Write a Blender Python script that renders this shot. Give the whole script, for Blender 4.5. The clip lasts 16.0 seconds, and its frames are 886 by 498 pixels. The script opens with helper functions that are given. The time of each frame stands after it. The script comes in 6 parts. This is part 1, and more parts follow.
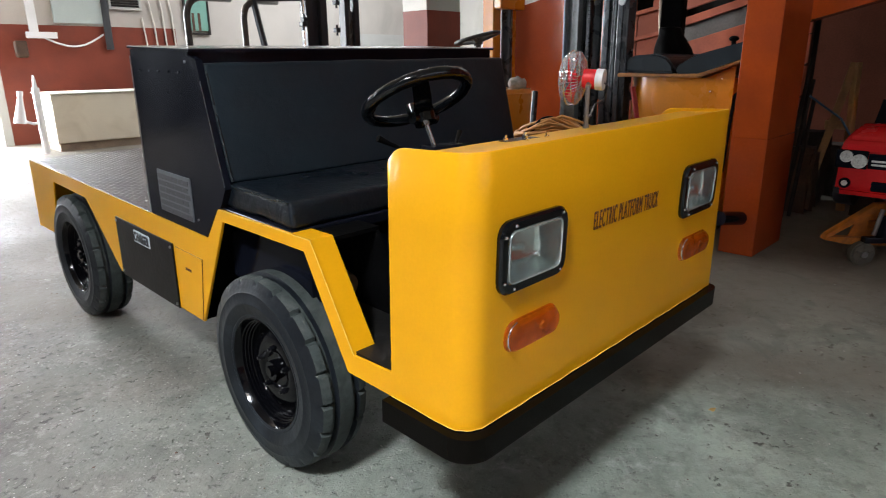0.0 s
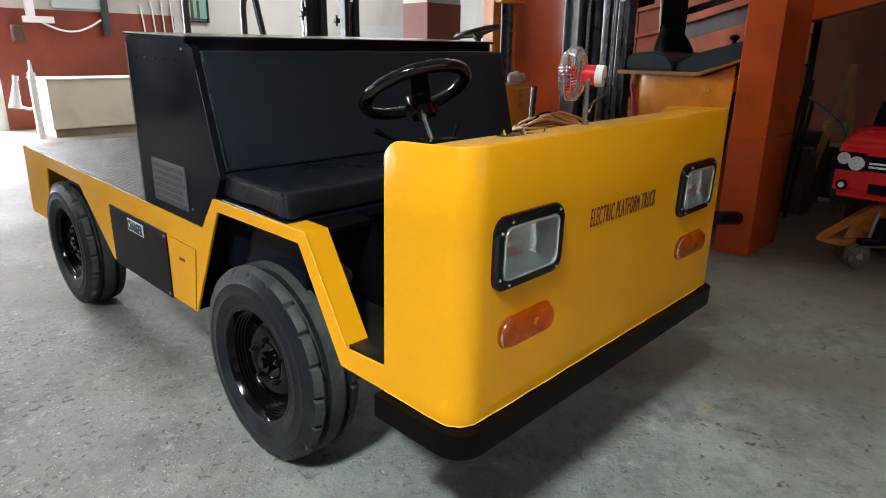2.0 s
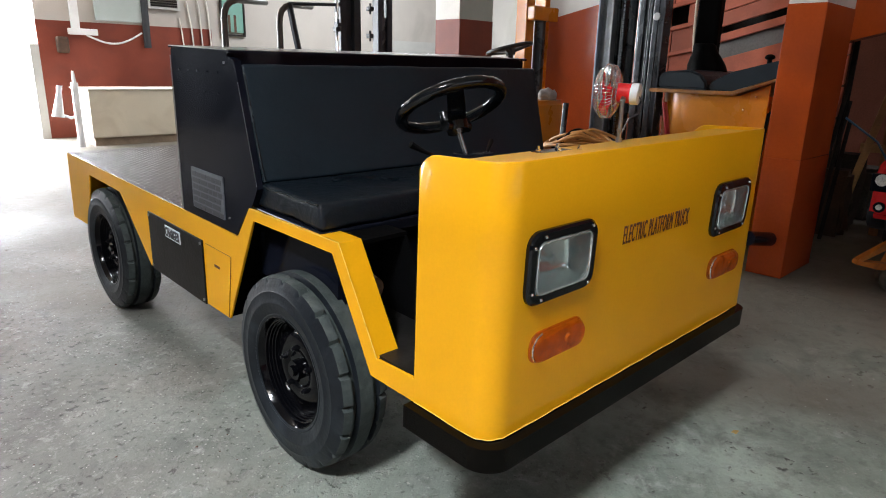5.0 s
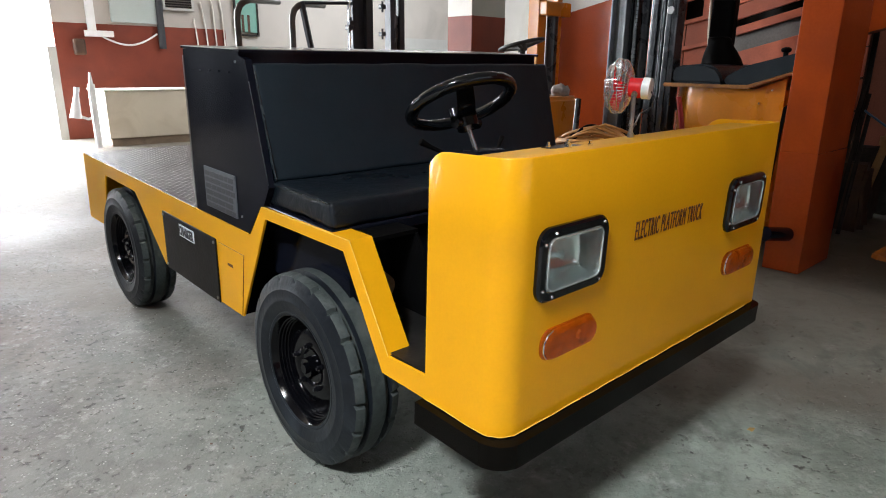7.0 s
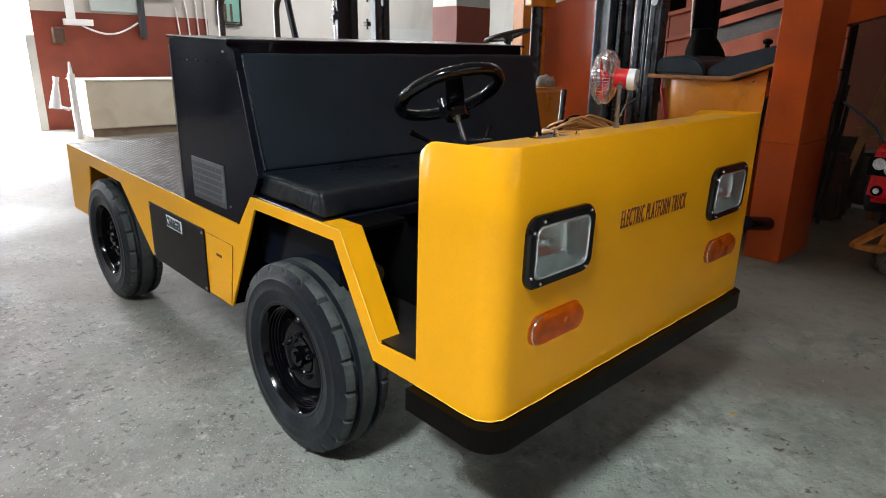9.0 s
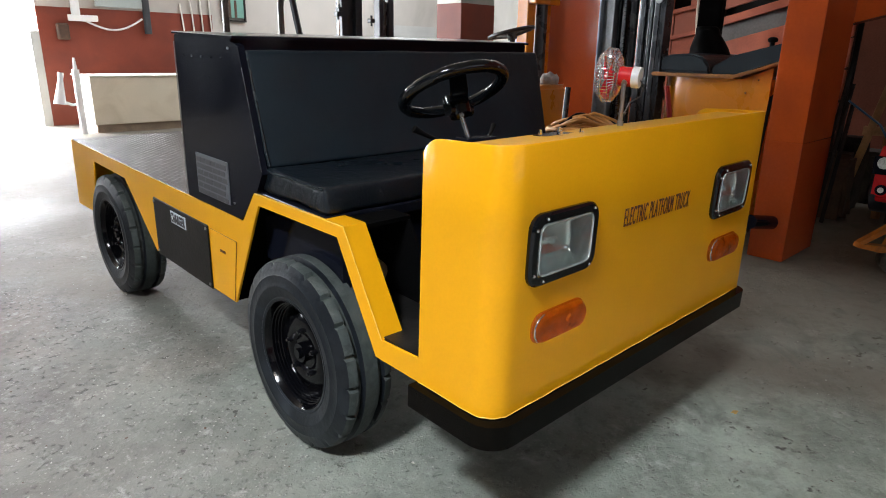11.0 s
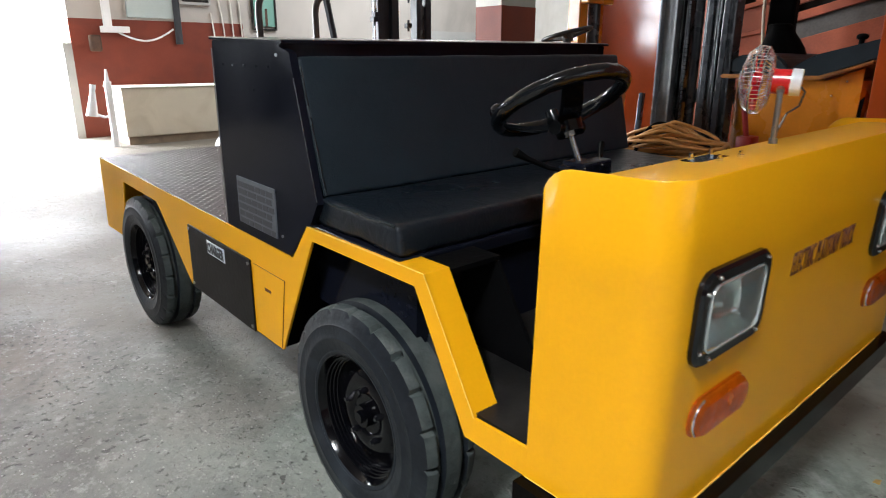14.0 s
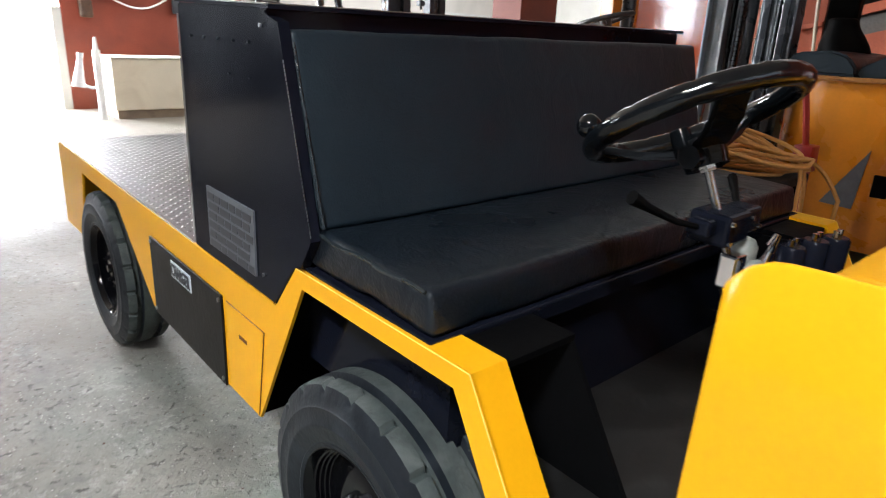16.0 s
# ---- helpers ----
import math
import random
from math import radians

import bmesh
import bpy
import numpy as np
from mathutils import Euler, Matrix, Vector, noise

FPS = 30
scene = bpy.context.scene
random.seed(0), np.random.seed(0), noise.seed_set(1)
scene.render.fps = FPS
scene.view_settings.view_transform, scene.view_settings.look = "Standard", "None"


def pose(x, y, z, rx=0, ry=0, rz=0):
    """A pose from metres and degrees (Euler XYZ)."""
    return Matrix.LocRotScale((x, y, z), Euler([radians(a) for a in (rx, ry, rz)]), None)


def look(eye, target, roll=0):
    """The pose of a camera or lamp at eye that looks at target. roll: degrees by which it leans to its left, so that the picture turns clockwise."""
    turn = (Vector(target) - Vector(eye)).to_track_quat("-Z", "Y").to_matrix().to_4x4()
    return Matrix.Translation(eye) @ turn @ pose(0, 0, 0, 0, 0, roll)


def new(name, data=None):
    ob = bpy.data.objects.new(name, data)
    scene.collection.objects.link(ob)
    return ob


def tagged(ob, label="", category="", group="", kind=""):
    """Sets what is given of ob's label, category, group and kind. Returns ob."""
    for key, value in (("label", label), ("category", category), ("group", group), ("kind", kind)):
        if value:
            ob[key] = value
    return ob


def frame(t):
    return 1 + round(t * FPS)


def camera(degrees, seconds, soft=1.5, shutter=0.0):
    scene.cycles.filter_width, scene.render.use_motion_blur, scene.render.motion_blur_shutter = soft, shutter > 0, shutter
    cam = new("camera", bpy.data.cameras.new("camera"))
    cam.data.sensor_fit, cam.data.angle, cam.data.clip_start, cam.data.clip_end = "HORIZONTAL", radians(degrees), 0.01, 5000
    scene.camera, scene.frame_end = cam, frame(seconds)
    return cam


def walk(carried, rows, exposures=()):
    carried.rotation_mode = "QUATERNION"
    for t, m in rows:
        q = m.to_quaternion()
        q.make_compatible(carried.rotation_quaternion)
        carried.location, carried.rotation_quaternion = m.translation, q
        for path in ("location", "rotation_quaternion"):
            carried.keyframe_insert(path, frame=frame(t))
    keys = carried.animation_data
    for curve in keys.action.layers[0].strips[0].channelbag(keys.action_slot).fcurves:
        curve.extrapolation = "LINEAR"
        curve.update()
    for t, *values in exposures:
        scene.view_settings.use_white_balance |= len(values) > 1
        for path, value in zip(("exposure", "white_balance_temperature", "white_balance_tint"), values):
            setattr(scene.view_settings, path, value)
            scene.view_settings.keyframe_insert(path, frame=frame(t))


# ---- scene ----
cam = camera(69.9, 16.0, soft=1.0, shutter=0.4)
PATH = [
    (0, (-0.924, -0.814, 1.208), (0.454, 0.519, 0.638), -0.6),
    (0.5, (-0.91, -0.813, 1.209), (0.421, 0.559, 0.62), -0.7),
    (1, (-0.895, -0.796, 1.202), (0.445, 0.555, 0.589), 0.1),
    (1.5, (-0.903, -0.801, 1.206), (0.47, 0.527, 0.614), 0.5),
    (2, (-0.915, -0.807, 1.207), (0.468, 0.513, 0.618), 0.6),
    (2.5, (-0.929, -0.804, 1.211), (0.442, 0.534, 0.638), 0.6),
    (3, (-0.937, -0.803, 1.211), (0.436, 0.545, 0.663), 1.1),
    (3.5, (-0.942, -0.806, 1.212), (0.418, 0.554, 0.663), 1.4),
    (4, (-0.939, -0.808, 1.212), (0.42, 0.556, 0.672), 1.2),
    (4.5, (-0.94, -0.806, 1.21), (0.409, 0.567, 0.667), 1.3),
    (7, (-0.93, -0.811, 1.207), (0.37, 0.603, 0.652), 0.6),
    (7.5, (-0.942, -0.819, 1.208), (0.381, 0.573, 0.647), 1.1),
    (8, (-0.95, -0.82, 1.206), (0.387, 0.56, 0.651), 0.6),
    (8.5, (-0.955, -0.818, 1.208), (0.392, 0.555, 0.658), 1.1),
    (9, (-0.955, -0.82, 1.207), (0.375, 0.556, 0.626), 0.8),
    (11.5, (-0.958, -0.822, 1.208), (0.359, 0.563, 0.62), 1.1),
    (12, (-0.941, -0.817, 1.209), (0.364, 0.588, 0.64), 1.0),
    (12.5, (-0.899, -0.799, 1.199), (0.38, 0.634, 0.641), 1.5),
    (13, (-0.867, -0.746, 1.19), (0.364, 0.699, 0.56), 1.7),
    (13.5, (-0.846, -0.587, 1.185), (0.426, 0.845, 0.61), 2.0),
    (14, (-0.835, -0.442, 1.202), (0.429, 0.997, 0.628), -0.0),
    (14.5, (-0.759, -0.35, 1.205), (0.44, 1.154, 0.657), 0.5),
    (15, (-0.634, -0.272, 1.208), (0.534, 1.26, 0.67), 1.9),
    (15.5, (-0.578, -0.17, 1.189), (0.602, 1.333, 0.598), 3.0),
    (16, (-0.567, 0.004, 1.198), (0.696, 1.424, 0.576), 2.5),
]
walk(cam, [(t, look(eye, target, roll)) for t, eye, target, roll in PATH], exposures=((0, 0.0, 6250, 10), (14.7, 0.0, 6250, 10), (15.3, -0.12, 6250, 10), (15.6, 0.0, 6250, 10), (16.0, 0.4, 6250, 10)))

# ---- light ----
world = bpy.data.worlds.new("sky")
scene.world = world
world.use_nodes = True
wn = world.node_tree.nodes
sky = wn.new("ShaderNodeTexSky")
sky.sky_type, sky.sun_disc = "NISHITA", False
sky.sun_elevation, sky.sun_rotation = radians(48), radians(-60)
world.node_tree.links.new(sky.outputs["Color"], wn["Background"].inputs["Color"])
wn["Background"].inputs["Strength"].default_value = 0.12


def sun_lamp(strength, angle, direction):
    data = bpy.data.lights.new("sun", "SUN")
    data.energy, data.angle, data.color = strength, radians(angle), (1.0, 0.95, 0.87)
    ob = new("sun", data)
    ob.matrix_world = look((0, 0, 20), Vector((0, 0, 20)) + Vector(direction))


def opening_light(name, eye, target, wide, high, watts, colour):
    data = bpy.data.lights.new(name, "AREA")
    data.shape, data.size, data.size_y, data.energy, data.color = "RECTANGLE", wide, high, watts, colour
    ob = new(name, data)
    ob.matrix_world = look(eye, target)


sun_lamp(5.0, 2.0, (0.45, 0.25, -0.85))
opening_light("gate_daylight", (0.45, 11.9, 2.1), (1.0, 0, 0.8), 2.5, 3.9, 1450, (0.97, 0.99, 1.0))
# Added overhead lamp that brightens the far wall; no such opening is known.
opening_light("added_far_fill", (7.5, 8.2, 4.55), (7.5, 8.2, 0), 3.0, 3.0, 430, (0.97, 0.99, 1.0))
# Added key lamp above the ceiling, placed to fit the tones on the truck.
opening_light("added_key_light", (-3.7, -1.30, 5.6), (-3.7, -1.30, 0), 1.05, 1.05, 1330, (0.93, 0.975, 1.0))
opening_light("west_window_daylight", (-5.5, 10.0, 2.4), (0, 10.0, 2.4), 1.1, 1.7, 260, (0.95, 0.985, 1.0))
# Added weak fill that lifts the truck's front; its source is unseen.
opening_light("added_south_fill", (1.0, -6.9, 2.7), (1.0, 0, 0.8), 5.0, 1.8, 24, (0.93, 0.98, 1.0))


# ---- materials ----
def mat(name, colour, rough=0.5, metal=0.0, var=0.12, scale=6.0, fine=60.0, bump=0.0, bump_scale=None, coat=0.0, rough_var=0.1, stain=None, stain_amount=0.0, stain_scale=2.0, random_var=0.0, gloss=0.5, wrinkle=0.0):
    m = bpy.data.materials.new(name)
    m.use_nodes = True
    nt = m.node_tree
    N, L = nt.nodes, nt.links
    b = N["Principled BSDF"]
    co = N.new("ShaderNodeTexCoord")

    def noise_node(s, detail=4.0, dist=0.0):
        n = N.new("ShaderNodeTexNoise")
        n.inputs["Scale"].default_value, n.inputs["Detail"].default_value, n.inputs["Distortion"].default_value = s, detail, dist
        L.new(co.outputs["Object"], n.inputs["Vector"])
        return n.outputs["Fac"]

    def math_node(op, a, c):
        n = N.new("ShaderNodeMath")
        n.operation = op
        for i, v in enumerate((a, c)):
            if isinstance(v, (int, float)):
                n.inputs[i].default_value = v
            else:
                L.new(v, n.inputs[i])
        return n.outputs[0]

    big, small = noise_node(scale, 5.0, 0.4), noise_node(fine, 3.0)
    mix = math_node("ADD", math_node("MULTIPLY", big, 0.65), math_node("MULTIPLY", small, 0.35))
    if random_var:
        info = N.new("ShaderNodeObjectInfo")
        mix = math_node("ADD", mix, math_node("MULTIPLY", math_node("SUBTRACT", info.outputs["Random"], 0.5), random_var))
    ramp = N.new("ShaderNodeValToRGB")
    lo = [max(0.0, c * (1 - var)) for c in colour]
    hi = [min(1.0, c * (1 + var)) for c in colour]
    ramp.color_ramp.elements[0].position, ramp.color_ramp.elements[1].position = 0.3, 0.7
    ramp.color_ramp.elements[0].color, ramp.color_ramp.elements[1].color = (*lo, 1), (*hi, 1)
    L.new(mix, ramp.inputs["Fac"])
    out = ramp.outputs["Color"]
    if stain:
        sn = noise_node(stain_scale, 8.0, 0.8)
        sr = N.new("ShaderNodeValToRGB")
        sr.color_ramp.elements[0].position, sr.color_ramp.elements[1].position = 0.48, 0.68
        L.new(sn, sr.inputs["Fac"])
        mx = N.new("ShaderNodeMix")
        mx.data_type = "RGBA"
        L.new(math_node("MULTIPLY", sr.outputs["Color"], stain_amount), mx.inputs["Factor"])
        L.new(out, mx.inputs["A"])
        mx.inputs["B"].default_value = (*stain, 1)
        out = mx.outputs["Result"]
    L.new(out, b.inputs["Base Color"])
    L.new(math_node("ADD", math_node("MULTIPLY", math_node("SUBTRACT", big, 0.5), rough_var * 2), rough), b.inputs["Roughness"])
    b.inputs["Metallic"].default_value = metal
    b.inputs["Specular IOR Level"].default_value = gloss
    b.inputs["Coat Weight"].default_value = coat
    b.inputs["Coat Roughness"].default_value = 0.08
    if bump:
        bp = N.new("ShaderNodeBump")
        bp.inputs["Strength"].default_value, bp.inputs["Distance"].default_value = bump, 0.01
        height = noise_node(bump_scale or fine, 6.0)
        if wrinkle:
            height = math_node("ADD", height, math_node("MULTIPLY", noise_node(11.0, 3.0, 1.5), wrinkle))
        L.new(height, bp.inputs["Height"])
        L.new(bp.outputs["Normal"], b.inputs["Normal"])
    return m


YELLOW = mat("yellow_enamel", (0.785, 0.370, 0.004), 0.36, var=0.05, scale=3, fine=120, bump=0.025, bump_scale=7, coat=0.3, rough_var=0.06, gloss=0.12)
BLACK = mat("black_enamel", (0.0056, 0.0066, 0.0115), 0.15, var=0.25, bump=0.02, bump_scale=12, rough_var=0.06, gloss=0.10)
BUMPER = mat("black_bumper_paint", (0.0034, 0.0028, 0.0022), 0.17, var=0.3, scale=9, bump=0.03, bump_scale=14, rough_var=0.06, gloss=0.05)
GRIP = mat("black_plastic", (0.0032, 0.0040, 0.0050), 0.14, var=0.2, bump=0.10, bump_scale=45, rough_var=0.05, gloss=0.42)
RIM = mat("black_rim_enamel", (0.0020, 0.0020, 0.0028), 0.13, var=0.2, bump=0.07, bump_scale=25, gloss=0.22)
BLACK_MATT = mat("black_matt_paint", (0.0028, 0.0028, 0.0030), 0.5, var=0.25, bump=0.1, gloss=0.03)
VINYL = mat("black_vinyl", (0.0095, 0.0172, 0.0240), 0.40, var=0.25, scale=4, fine=300, bump=0.16, bump_scale=220, rough_var=0.12, gloss=0.25, wrinkle=2.6)
# Darker copy of the vinyl: the shade on the seat is in its colour.
VINYL_SEAT = mat("shaded_black_vinyl", (0.0052, 0.0085, 0.0125), 0.31, var=0.3, scale=5, fine=300, bump=0.2, bump_scale=150, rough_var=0.14, gloss=0.4, wrinkle=3.2)
VINYL_SHINE = mat("creased_vinyl", (0.012, 0.0175, 0.021), 0.26, var=0.2, fine=200, bump=0.2, bump_scale=60, rough_var=0.08, gloss=0.6)
RUBBER = mat("tyre_rubber", (0.0075, 0.0096, 0.0128), 0.42, var=0.4, scale=9, bump=0.14, stain=(0.032, 0.038, 0.045), stain_amount=0.45, stain_scale=6, gloss=0.3)
TREAD = mat("worn_tread_rubber", (0.036, 0.044, 0.042), 0.70, var=0.3, scale=20, bump=0.3, bump_scale=90, stain=(0.085, 0.09, 0.085), stain_amount=0.5, stain_scale=14, gloss=0.3)
DECK = mat("chequer_plate_paint", (0.032, 0.019, 0.022), 0.44, var=0.3, scale=4, bump=0.1, coat=0.08, stain=(0.07, 0.052, 0.05), stain_amount=0.3, stain_scale=5, gloss=0.3)
CHROME = mat("chrome", (0.8, 0.8, 0.8), 0.12, 1.0, var=0.05)
WIRE = mat("bright_wire", (0.75, 0.75, 0.75), 0.2, 0.75, var=0.1)
STEEL = mat("dull_steel", (0.35, 0.35, 0.35), 0.4, 1.0, var=0.2, bump=0.1)
REDPL = mat("red_plastic", (0.65, 0.015, 0.02), 0.25, var=0.08, coat=0.3)
WHITEPL = mat("white_plastic", (0.82, 0.83, 0.84), 0.35, var=0.05)
LETTER = mat("brown_lettering", (0.10, 0.020, 0.008), 0.5, var=0.2)
PLATE = mat("label_plate", (0.105, 0.112, 0.125), 0.4, 0.0, var=0.2, scale=15, gloss=0.3)
PLATE_INK = mat("label_ink", (0.03, 0.03, 0.035), 0.4, var=0.2)
WHITE_LABEL = mat("white_label", (0.62, 0.68, 0.72), 0.5, var=0.1)


def concrete():
    """Old cement floor: greenish trowelled cement, a warm dusty side towards the gate, pits, scuffs and damp stains."""
    m = bpy.data.materials.new("concrete_floor")
    m.use_nodes = True
    N, L = m.node_tree.nodes, m.node_tree.links
    bs = N["Principled BSDF"]
    co = N.new("ShaderNodeTexCoord").outputs["Object"]

    def tex(scale, detail=6.0, dist=0.0, rough=0.55):
        n = N.new("ShaderNodeTexNoise")
        for key, v in (("Scale", scale), ("Detail", detail), ("Distortion", dist), ("Roughness", rough)):
            n.inputs[key].default_value = v
        L.new(co, n.inputs["Vector"])
        return n.outputs["Fac"]

    def ramp(fac, p0, p1, c0=0.0, c1=1.0):
        n = N.new("ShaderNodeMapRange")
        n.clamp = True
        for key, v in (("From Min", p0), ("From Max", p1), ("To Min", c0), ("To Max", c1)):
            n.inputs[key].default_value = v
        L.new(fac, n.inputs["Value"])
        return n.outputs["Result"]

    def mix(fac, a, c):
        n = N.new("ShaderNodeMix")
        n.data_type = "RGBA"
        for key, v in (("Factor", fac), ("A", a), ("B", c)):
            if isinstance(v, tuple):
                n.inputs[key].default_value = (*v, 1)
            elif isinstance(v, (int, float)):
                n.inputs[key].default_value = v
            else:
                L.new(v, n.inputs[key])
        return n.outputs["Result"]

    def calc(op, a, c):
        n = N.new("ShaderNodeMath")
        n.operation = op
        for k, v in enumerate((a, c)):
            if isinstance(v, (int, float)):
                n.inputs[k].default_value = v
            else:
                L.new(v, n.inputs[k])
        return n.outputs[0]

    sep = N.new("ShaderNodeSeparateXYZ")
    L.new(co, sep.inputs[0])
    side = calc("ADD", calc("ADD", sep.outputs["X"], calc("MULTIPLY", sep.outputs["Y"], -0.35)), calc("MULTIPLY", calc("SUBTRACT", tex(0.9, 4, 0.5), 0.5), 2.2))
    cement = mix(ramp(tex(1.3, 9, 0.3, 0.62), 0.34, 0.66), (0.140, 0.158, 0.134), (0.325, 0.362, 0.312))
    dusty = mix(ramp(tex(1.2, 9, 0.5, 0.6), 0.34, 0.66), (0.096, 0.088, 0.079), (0.196, 0.183, 0.165))
    ground = ramp(side, -1.3, 0.3)
    col_ = mix(ground, dusty, cement)
    col_ = mix(calc("MULTIPLY", ramp(tex(0.75, 6, 0.8, 0.5), 0.50, 0.66, 0.0, 0.55), ramp(side, -0.2, 1.0, 1.0, 0.2)), col_, (0.205, 0.158, 0.135))
    # damp stains, pale scuffs, fine sand
    col_ = mix(ramp(tex(4.5, 9, 0.4, 0.65), 0.55, 0.70, 0.0, 0.6), col_, (0.085, 0.086, 0.078))
    col_ = mix(ramp(tex(7.0, 10, 0.2, 0.72), 0.58, 0.72, 0.0, 0.6), col_, (0.46, 0.465, 0.43))
    col_ = mix(ramp(tex(15, 7, 0.1, 0.70), 0.52, 0.68, 0.0, 0.52), col_, (0.10, 0.098, 0.09))
    col_ = mix(ramp(tex(26, 7, 0.1, 0.72), 0.55, 0.69, 0.0, 0.50), col_, (0.40, 0.39, 0.36))

    def cells(scale, keep, reach):
        """Scattered round spots: a few cells of a pattern, with soft edges."""
        v = N.new("ShaderNodeTexVoronoi")
        v.inputs["Scale"].default_value = scale
        L.new(co, v.inputs["Vector"])
        s = N.new("ShaderNodeSeparateColor")
        L.new(v.outputs["Color"], s.inputs[0])
        return calc("MULTIPLY", ramp(v.outputs["Distance"], reach, reach * 0.5), ramp(s.outputs[0], keep, keep + 0.05))

    loose = calc("MULTIPLY", ramp(tex(1.8, 5, 0.6), 0.30, 0.58), ramp(side, -0.6, 1.0, 1.0, 0.10))
    chips = calc("MULTIPLY", ramp(tex(26, 4, 0.1, 0.62), 0.61, 0.68), calc("MULTIPLY", ramp(tex(2.6, 4, 0.5), 0.40, 0.54), ramp(side, -0.3, 0.8, 0.45, 1.0)))
    pits = calc("MAXIMUM", calc("MULTIPLY", ramp(tex(38, 3, 0.0, 0.55), 0.60, 0.68), loose), chips)
    stones = calc("MULTIPLY", cells(60, 0.70, 0.30), loose)
    crumbs = calc("MULTIPLY", cells(105, 0.70, 0.34), loose)
    col_ = mix(calc("MULTIPLY", pits, 0.85), col_, (0.058, 0.056, 0.048))
    col_ = mix(calc("MULTIPLY", stones, 0.55), col_, (0.48, 0.46, 0.42))
    # brown dirt plus painted shade towards the store, a paler worn streak across it
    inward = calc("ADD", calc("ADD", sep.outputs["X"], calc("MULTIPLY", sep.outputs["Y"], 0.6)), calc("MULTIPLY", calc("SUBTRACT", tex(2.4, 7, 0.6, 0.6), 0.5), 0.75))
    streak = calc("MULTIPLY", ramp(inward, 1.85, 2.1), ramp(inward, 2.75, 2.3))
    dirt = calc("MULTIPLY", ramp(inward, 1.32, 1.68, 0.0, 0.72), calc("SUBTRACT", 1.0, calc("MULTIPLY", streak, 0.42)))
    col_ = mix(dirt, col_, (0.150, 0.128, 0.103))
    damp = ramp(tex(2.6, 6, 1.0, 0.55), 0.60, 0.68, 0.0, 0.45)
    col_ = mix(damp, col_, (0.11, 0.115, 0.10))
    L.new(col_, bs.inputs["Base Color"])
    L.new(ramp(tex(1.1, 6, 0.6), 0.35, 0.65, 0.66, 0.82), bs.inputs["Roughness"])
    bs.inputs["Specular IOR Level"].default_value = 0.22
    height = calc("ADD", calc("MULTIPLY", tex(9, 10, 0.1, 0.62), 1.2), calc("MULTIPLY", tex(60, 6, 0.0, 0.6), 0.30))
    height = calc("ADD", calc("SUBTRACT", height, calc("MULTIPLY", pits, 0.75)), calc("MULTIPLY", calc("ADD", stones, calc("MULTIPLY", crumbs, 0.5)), 0.40))
    bp = N.new("ShaderNodeBump")
    bp.inputs["Strength"].default_value, bp.inputs["Distance"].default_value = 0.85, 0.014
    L.new(height, bp.inputs["Height"])
    L.new(bp.outputs["Normal"], bs.inputs["Normal"])
    return m


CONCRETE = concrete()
GRIT = mat("grit", (0.33, 0.32, 0.29), 0.8, var=0.35, scale=20)
WALL_WHITE = mat("cream_limewash", (0.76, 0.735, 0.69), 0.8, var=0.07, scale=1.5, bump=0.12, stain=(0.46, 0.43, 0.38), stain_amount=0.35, stain_scale=1.1)
WALL_FAR = mat("grimy_cream_limewash", (0.485, 0.45, 0.415), 0.8, var=0.09, scale=1.2, bump=0.12, stain=(0.30, 0.28, 0.25), stain_amount=0.45, stain_scale=0.9)
SHEET_GREY = mat("dusty_grey_sheet", (0.15, 0.14, 0.13), 0.4, var=0.35, scale=3, bump=0.1)
# Paler yellow for thin beads that imitate highlights on panel edges.
GLINT_YELLOW = mat("yellow_edge_glint", (0.85, 0.50, 0.09), 0.3, var=0.25, scale=40, bump=0.2)
# Near-black for unseen walls, so glossy black parts mirror little; also the drain pipe.
WALL_DARK = mat("dark_grey_wall", (0.036, 0.039, 0.045), 0.8, var=0.2, scale=1.5, bump=0.15)
WALL_RED = mat("red_oxide_gloss", (0.31, 0.050, 0.010), 0.11, var=0.14, scale=1.5, bump=0.08, bump_scale=9, rough_var=0.05, stain=(0.20, 0.036, 0.014), stain_amount=0.4, gloss=0.35)
WALL_RED_FAR = mat("faded_red_oxide", (0.20, 0.048, 0.030), 0.5, var=0.16, scale=1.5, bump=0.1, bump_scale=8, stain=(0.13, 0.04, 0.03), stain_amount=0.4, gloss=0.2)
WALL_GREY = mat("grey_dado_paint", (0.45, 0.45, 0.435), 0.65, var=0.1, scale=2, bump=0.1)
WALL_GREEN = mat("pale_green_paint", (0.42, 0.48, 0.47), 0.7, var=0.08, scale=2, bump=0.1)
PILLAR_RED = mat("orange_red_enamel", (0.43, 0.070, 0.011), 0.17, var=0.12, scale=1.6, bump=0.12, bump_scale=6, coat=0.15, rough_var=0.08, stain=(0.24, 0.045, 0.016), stain_amount=0.4, gloss=0.4)
# Slightly darker copy of the pillar red: shade near the floor as colour.
PILLAR_FOOT = mat("shaded_red_enamel", (0.40, 0.063, 0.011), 0.17, var=0.15, scale=2.5, bump=0.12, bump_scale=6, coat=0.1, rough_var=0.08, gloss=0.4)
PLANK_RED = mat("red_painted_boards", (0.47, 0.120, 0.060), 0.45, var=0.2, scale=5, bump=0.2, stain=(0.26, 0.07, 0.04), stain_amount=0.5, random_var=0.5)
ORANGE = mat("orange_forklift_paint", (0.64, 0.225, 0.010), 0.28, var=0.1, scale=3, coat=0.3, bump=0.05, stain=(0.38, 0.15, 0.02), stain_amount=0.3)
